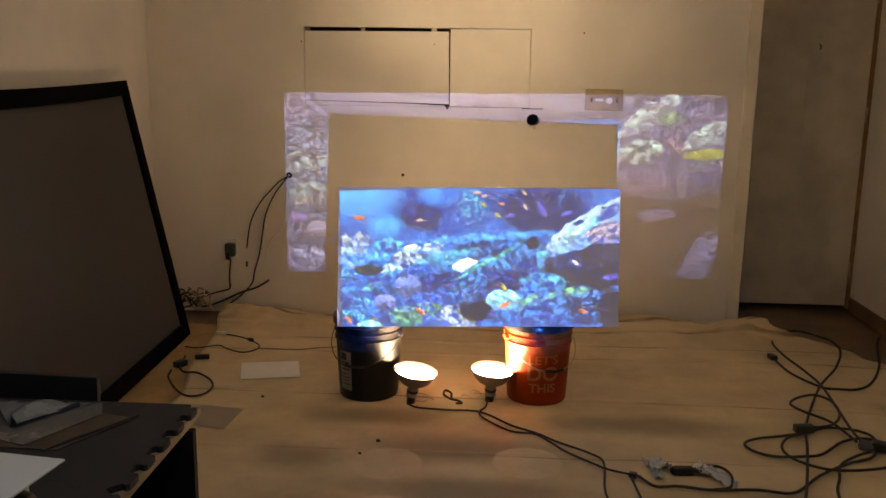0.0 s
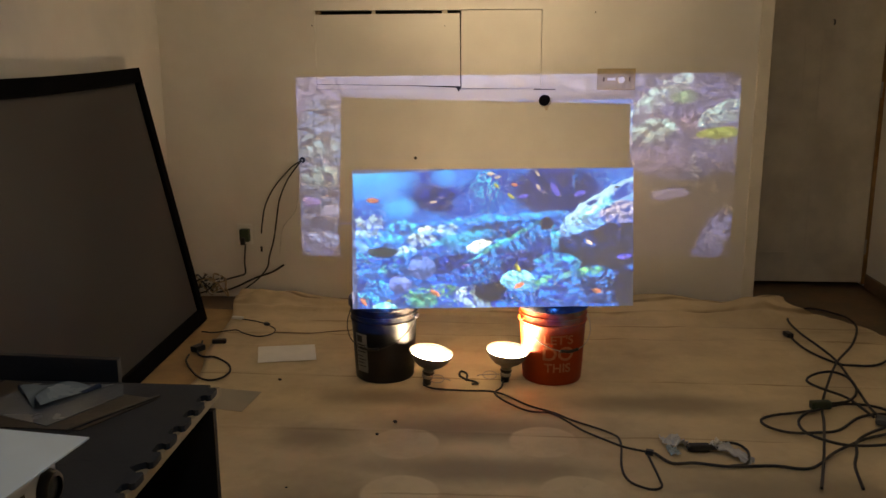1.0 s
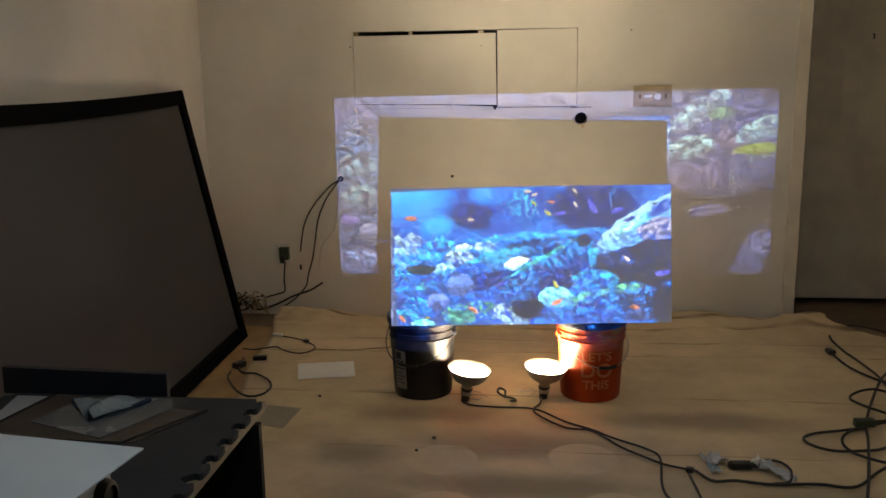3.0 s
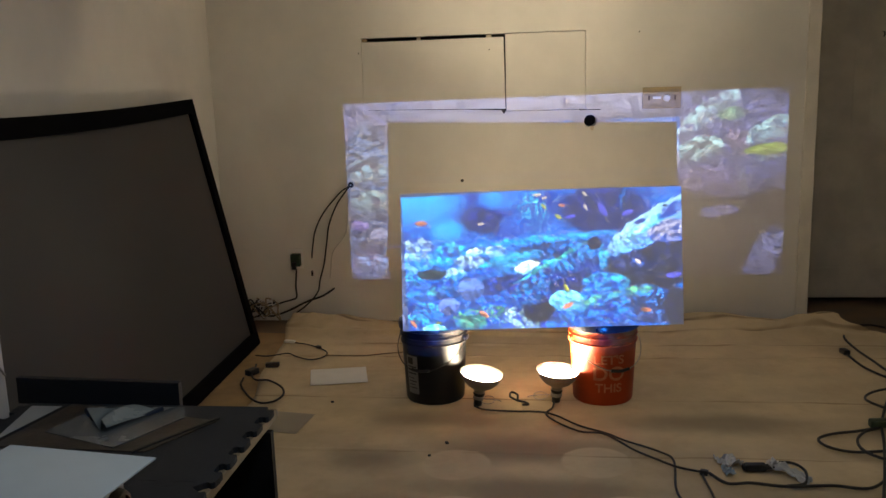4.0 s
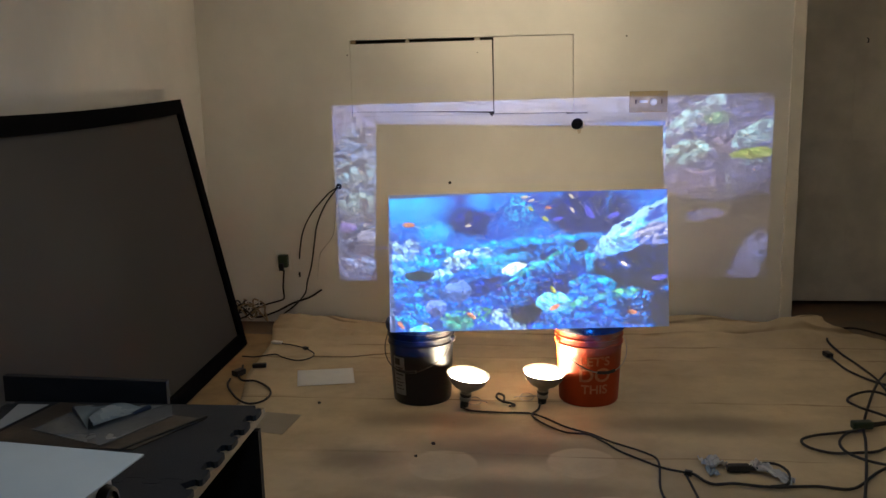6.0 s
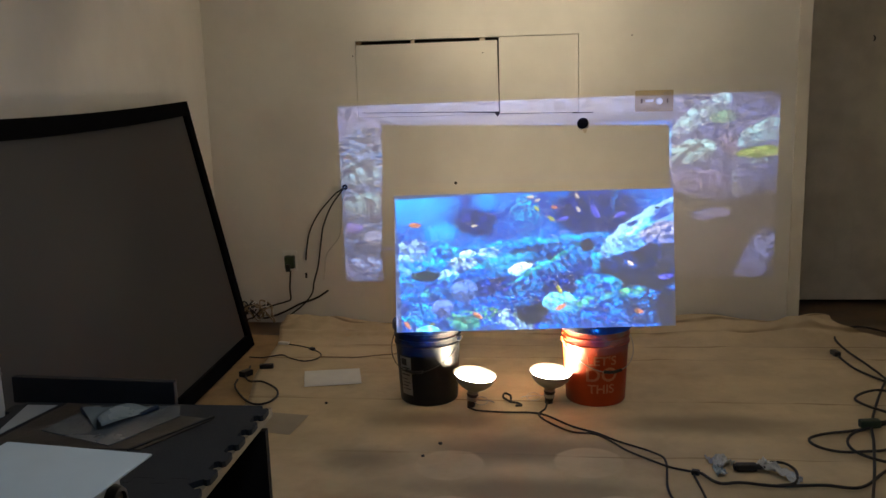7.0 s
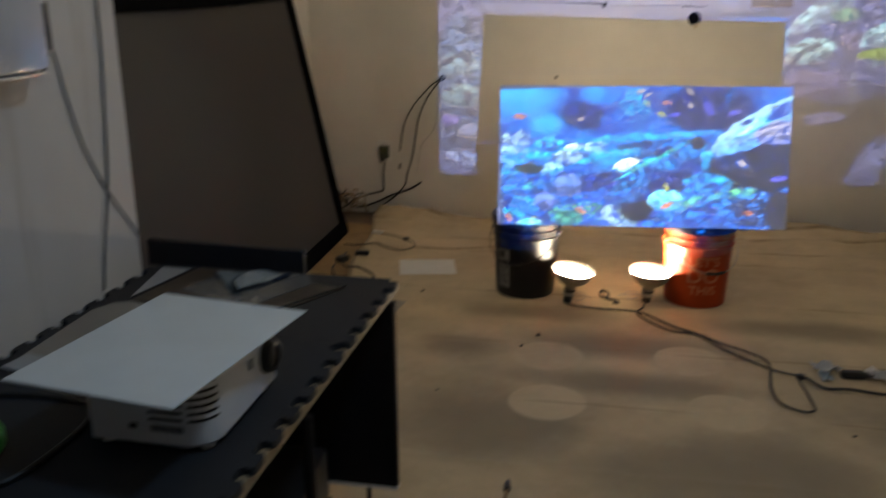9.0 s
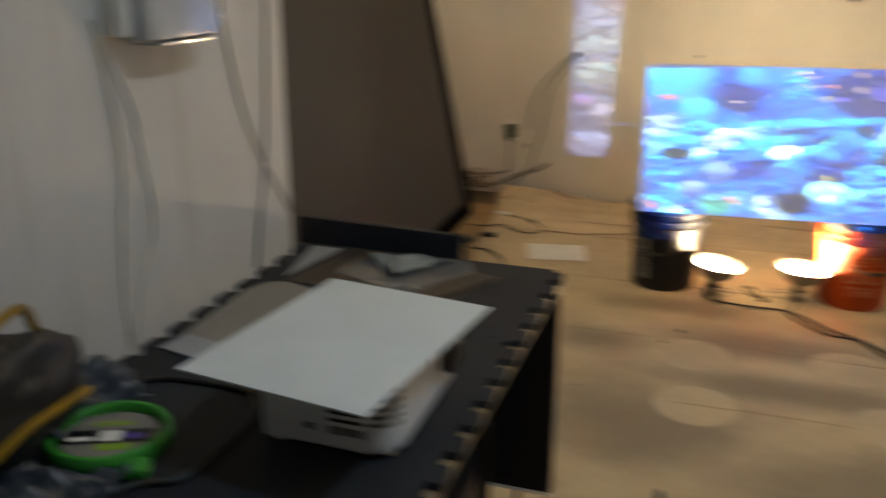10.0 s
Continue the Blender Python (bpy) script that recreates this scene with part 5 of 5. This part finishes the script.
# green spool, cords and bags at the near end
sp = thing("tape_spool", "green plastic tape spool with a printed label inside", "tape spool", pose(-0.945, 0.908, MZ, 0, 0, 24))
part("rim", lathe([(0.066, 0.0), (0.076, 0.0), (0.079, 0.004), (0.079, 0.020), (0.076, 0.024), (0.070, 0.024), (0.067, 0.020), (0.066, 0.008), (0.066, 0.0)], 48), GREEN_PL, sp, "bright green round rim", True)
part("foot_tab", boxmesh((0.030, -0.094, 0.0), (0.066, -0.060, 0.016), 0.005), GREEN_PL, sp, "green tab below the rim")
part("base", lathe([(0, 0.002), (0.0655, 0.002), (0.0655, 0.012), (0, 0.012)], 40), BLACK_PL, sp)
ins = part("label", lathe([(0, 0.0125), (0.060, 0.0125), (0.060, 0.0145), (0, 0.0145)], 40), GREY_CARD, sp, "grey printed round label")
part("print_band", boxmesh((-0.056, -0.022, 0.0147), (0.056, 0.012, 0.0152)), BLACK_PL, ins, "black label band")
part("print_bar", boxmesh((-0.050, -0.016, 0.0154), (-0.020, -0.006, 0.0158)), PAPER, ins, "white print bar")
part("print_patch", boxmesh((-0.012, -0.018, 0.0154), (0.016, 0.008, 0.0158)), PAPER, ins, "white label patch")
part("print_patch", boxmesh((0.018, -0.014, 0.0154), (0.046, 0.000, 0.0158)), PURPLE, ins, "purple label patch")
part("print_patch", boxmesh((-0.010, -0.040, 0.0147), (0.034, -0.024, 0.0152)), LIME, ins, "lime green label patch")
for i in range(4):
    part("print_bar", boxmesh((-0.026 + i * 0.013, 0.022, 0.0147), (-0.016 + i * 0.013, 0.034, 0.0152)), LIME, ins, "lime print bar")
solid("table_cord", tube([(x, y, MZ + 0.005) for x, y in ((-1.045, 0.96), (-1.030, 1.040), (-1.005, 1.075), (-0.957, 1.091), (-0.878, 1.092), (-0.830, 1.080), (-0.800, 1.03), (-0.795, 0.95), (-0.807, 0.861), (-0.853, 0.831), (-0.90, 0.74), (-0.95, 0.66))], 0.0045),
      BLACK_RUB, "black cord looping across the foam mat", "cable", smooth=True)
crumpled("plastic_bag", (0.16, 0.12), pose(-0.930, 0.775, MZ + 0.001, 0, 0, 10), BAG, "crumpled grey-blue plastic bag on the mat", "plastic bag", 12.0, 0.022)
crumpled("plastic_bag", (0.13, 0.17), pose(-1.020, 0.955, MZ + 0.004, 0, 35, 0), BAG, "crumpled dark bluish plastic bag against the wall", "plastic bag", 15.0, 0.028)
tb = thing("tool_bag", "black and yellow tool bag slumped against the wall", "tool bag", pose(-1.030, 0.845, MZ, 0, 0, 8))
bm = bmesh.new()
bmesh.ops.create_icosphere(bm, subdivisions=4, radius=1.0)
for v in bm.verts:
    d = 1 + 0.22 * noise.noise(v.co * 2.1) + 0.10 * noise.noise(v.co * 5.5)
    v.co = Vector((0.048 * v.co.x * d, 0.13 * v.co.y * d, max(0.0, 0.075 + 0.090 * v.co.z * d)))
part("bag_body", bm, BLACK_RUB, tb, "", True)
part("handle", tube([(0.0, -0.07, 0.150), (0.005, -0.05, 0.185), (0.005, 0.03, 0.195), (0.0, 0.06, 0.155)], 0.007, 8), YELLOW_PL, tb, "yellow padded handle", True)
part("strap", tube([(0.03, -0.12, 0.05), (0.052, -0.05, 0.075), (0.054, 0.04, 0.068), (0.03, 0.11, 0.045)], 0.006, 6), YELLOW_PL, tb, "yellow strap")

# box and wires on the near wall
wb = thing("wall_box", "white plastic wall box with clear lower edge", "wall box", pose(NEAR_WALL_X + 0.0005, 1.292, 1.193))
bm = boxmesh((0.0, -0.098, 0), (0.070, 0.098, 0.26), 0.022)
part("housing", bm, CLEAR_PL, wb, "", True)
part("side_band", boxmesh((0.0, -0.118, 0.01), (0.040, -0.0985, 0.25), 0.008), OUTLET, wb, "cream side band", True)
part("clear_lip", boxmesh((0.004, -0.06, -0.006), (0.060, 0.085, -0.0005), 0.0025), CLEAR_PL, wb, "clear glossy lower lip")
np_ = thing("wall_plug", "dark power plug beside the wall box", "plug", pose(NEAR_WALL_X + 0.0005, 1.425, 1.225))
part("body", boxmesh((0.0, -0.025, -0.005), (0.038, 0.018, 0.085), 0.006), BLACK_PL, np_)
part("cord_relief", lathe([(0, 0), (0.009, 0), (0.005, -0.035), (0, -0.035)], 12, pose(0.022, 0.012, -0.004, -20, 0, 0)), BLACK_RUB, np_, "", True)


def near_cord(yz, radius, material, label, gap=0.001):
    return solid("wall_wire", tube([(NEAR_WALL_X + gap + radius, y, z) for y, z in yz], radius), material, label, "cable", smooth=True, group="wires on the near wall")


near_cord([(1.445, 1.255), (1.488, 1.215), (1.513, 1.122), (1.551, 1.016), (1.618, 0.908), (1.690, 0.820), (1.712, 0.79)], 0.0024, GREY_WIRE, "grey wire hanging down the wall")
near_cord([(1.150, 1.23), (1.176, 1.103), (1.182, 1.011), (1.165, 0.903), (1.150, 0.80), (1.155, 0.712)], 0.0028, NEAR_WIRE, "off-white wire hanging down the wall")
near_cord([(1.160, 1.21), (1.216, 1.096), (1.230, 1.020), (1.242, 0.898), (1.190, 0.79), (1.172, 0.712)], 0.0028, NEAR_WIRE, "off-white wire hanging beside its twin")
near_cord([(1.655, 1.9), (1.652, 1.30), (1.630, 1.050), (1.610, 0.915), (1.575, 0.80), (1.555, 0.715)], 0.0028, GREY_WIRE, "grey wire running straight down the wall")

# things under and before the table
ut = thing("tool_case", "black tool case with yellow patches under the table", "tool case", pose(-0.66, 1.36, 0.0, 0, 0, 5))
part("case_body", boxmesh((-0.16, -0.16, 0.0), (0.085, 0.16, 0.30), 0.02), BLACK_PL, ut, "", True)
part("case_top", boxmesh((-0.15, -0.15, 0.3005), (0.080, 0.15, 0.42), 0.02), BLACK_PL, ut, "black upper shell", True)
for y, z, h in ((-0.11, 0.10, 0.10), (-0.03, 0.05, 0.07), (0.06, 0.12, 0.12), (0.11, 0.03, 0.05)):
    part("side_patch", boxmesh((0.0855, y - 0.025, z), (0.092, y + 0.025, z + h), 0.003), YELLOW_PL, ut, "worn yellow side patch")
part("latch", boxmesh((0.0855, -0.05, 0.26), (0.098, 0.05, 0.36), 0.004), YELLOW_PL, ut, "yellow latch")
part("case_handle", tube([(-0.03, -0.08, 0.415), (-0.03, -0.06, 0.47), (-0.03, 0.06, 0.47), (-0.03, 0.08, 0.415)], 0.012, 8), BLACK_PL, ut, "black carrying handle", True)
solid("floor_cord", tube([(-0.585, 1.755, 0.21), (-0.59, 1.77, 0.12), (-0.62, 1.80, 0.05), (-0.70, 1.82, 0.02), (-0.80, 1.84, 0.018)], 0.006), BLACK_RUB, "black cord drooping from the end panel", "cable", smooth=True)
solid("floor_cord", tube([(-0.62, 1.70, 0.014), (-0.56, 1.86, 0.014), (-0.48, 1.88, 0.014), (-0.43, 1.78, 0.014), (-0.42, 1.60, 0.014)], 0.006), BLACK_RUB, "black cord curving over the cloth by the table", "cable", smooth=True)
br = thing("scraper", "small black scraper with a tan shaft on the cloth", "scraper", pose(-0.284, 1.985, 0.016, 0, 0, 4))
part("handle", lathe([(0, 0.0), (0.009, 0.004), (0.011, 0.02), (0.008, 0.045), (0.006, 0.05), (0, 0.05)], 16, pose(0.004, 0.045, 0.010, -90, 0, 0)), BLACK_PL, br, "", True)
part("shaft", tube([(0.004, 0.048, 0.010), (0.0, 0.0, 0.010), (-0.004, -0.045, 0.010)], 0.005, 8), WOOD, br, "tan shaft", True)
part("head", boxmesh((-0.012, -0.085, 0.0), (0.055, -0.040, 0.026), 0.008), BLACK_PL, br, "black head", True)
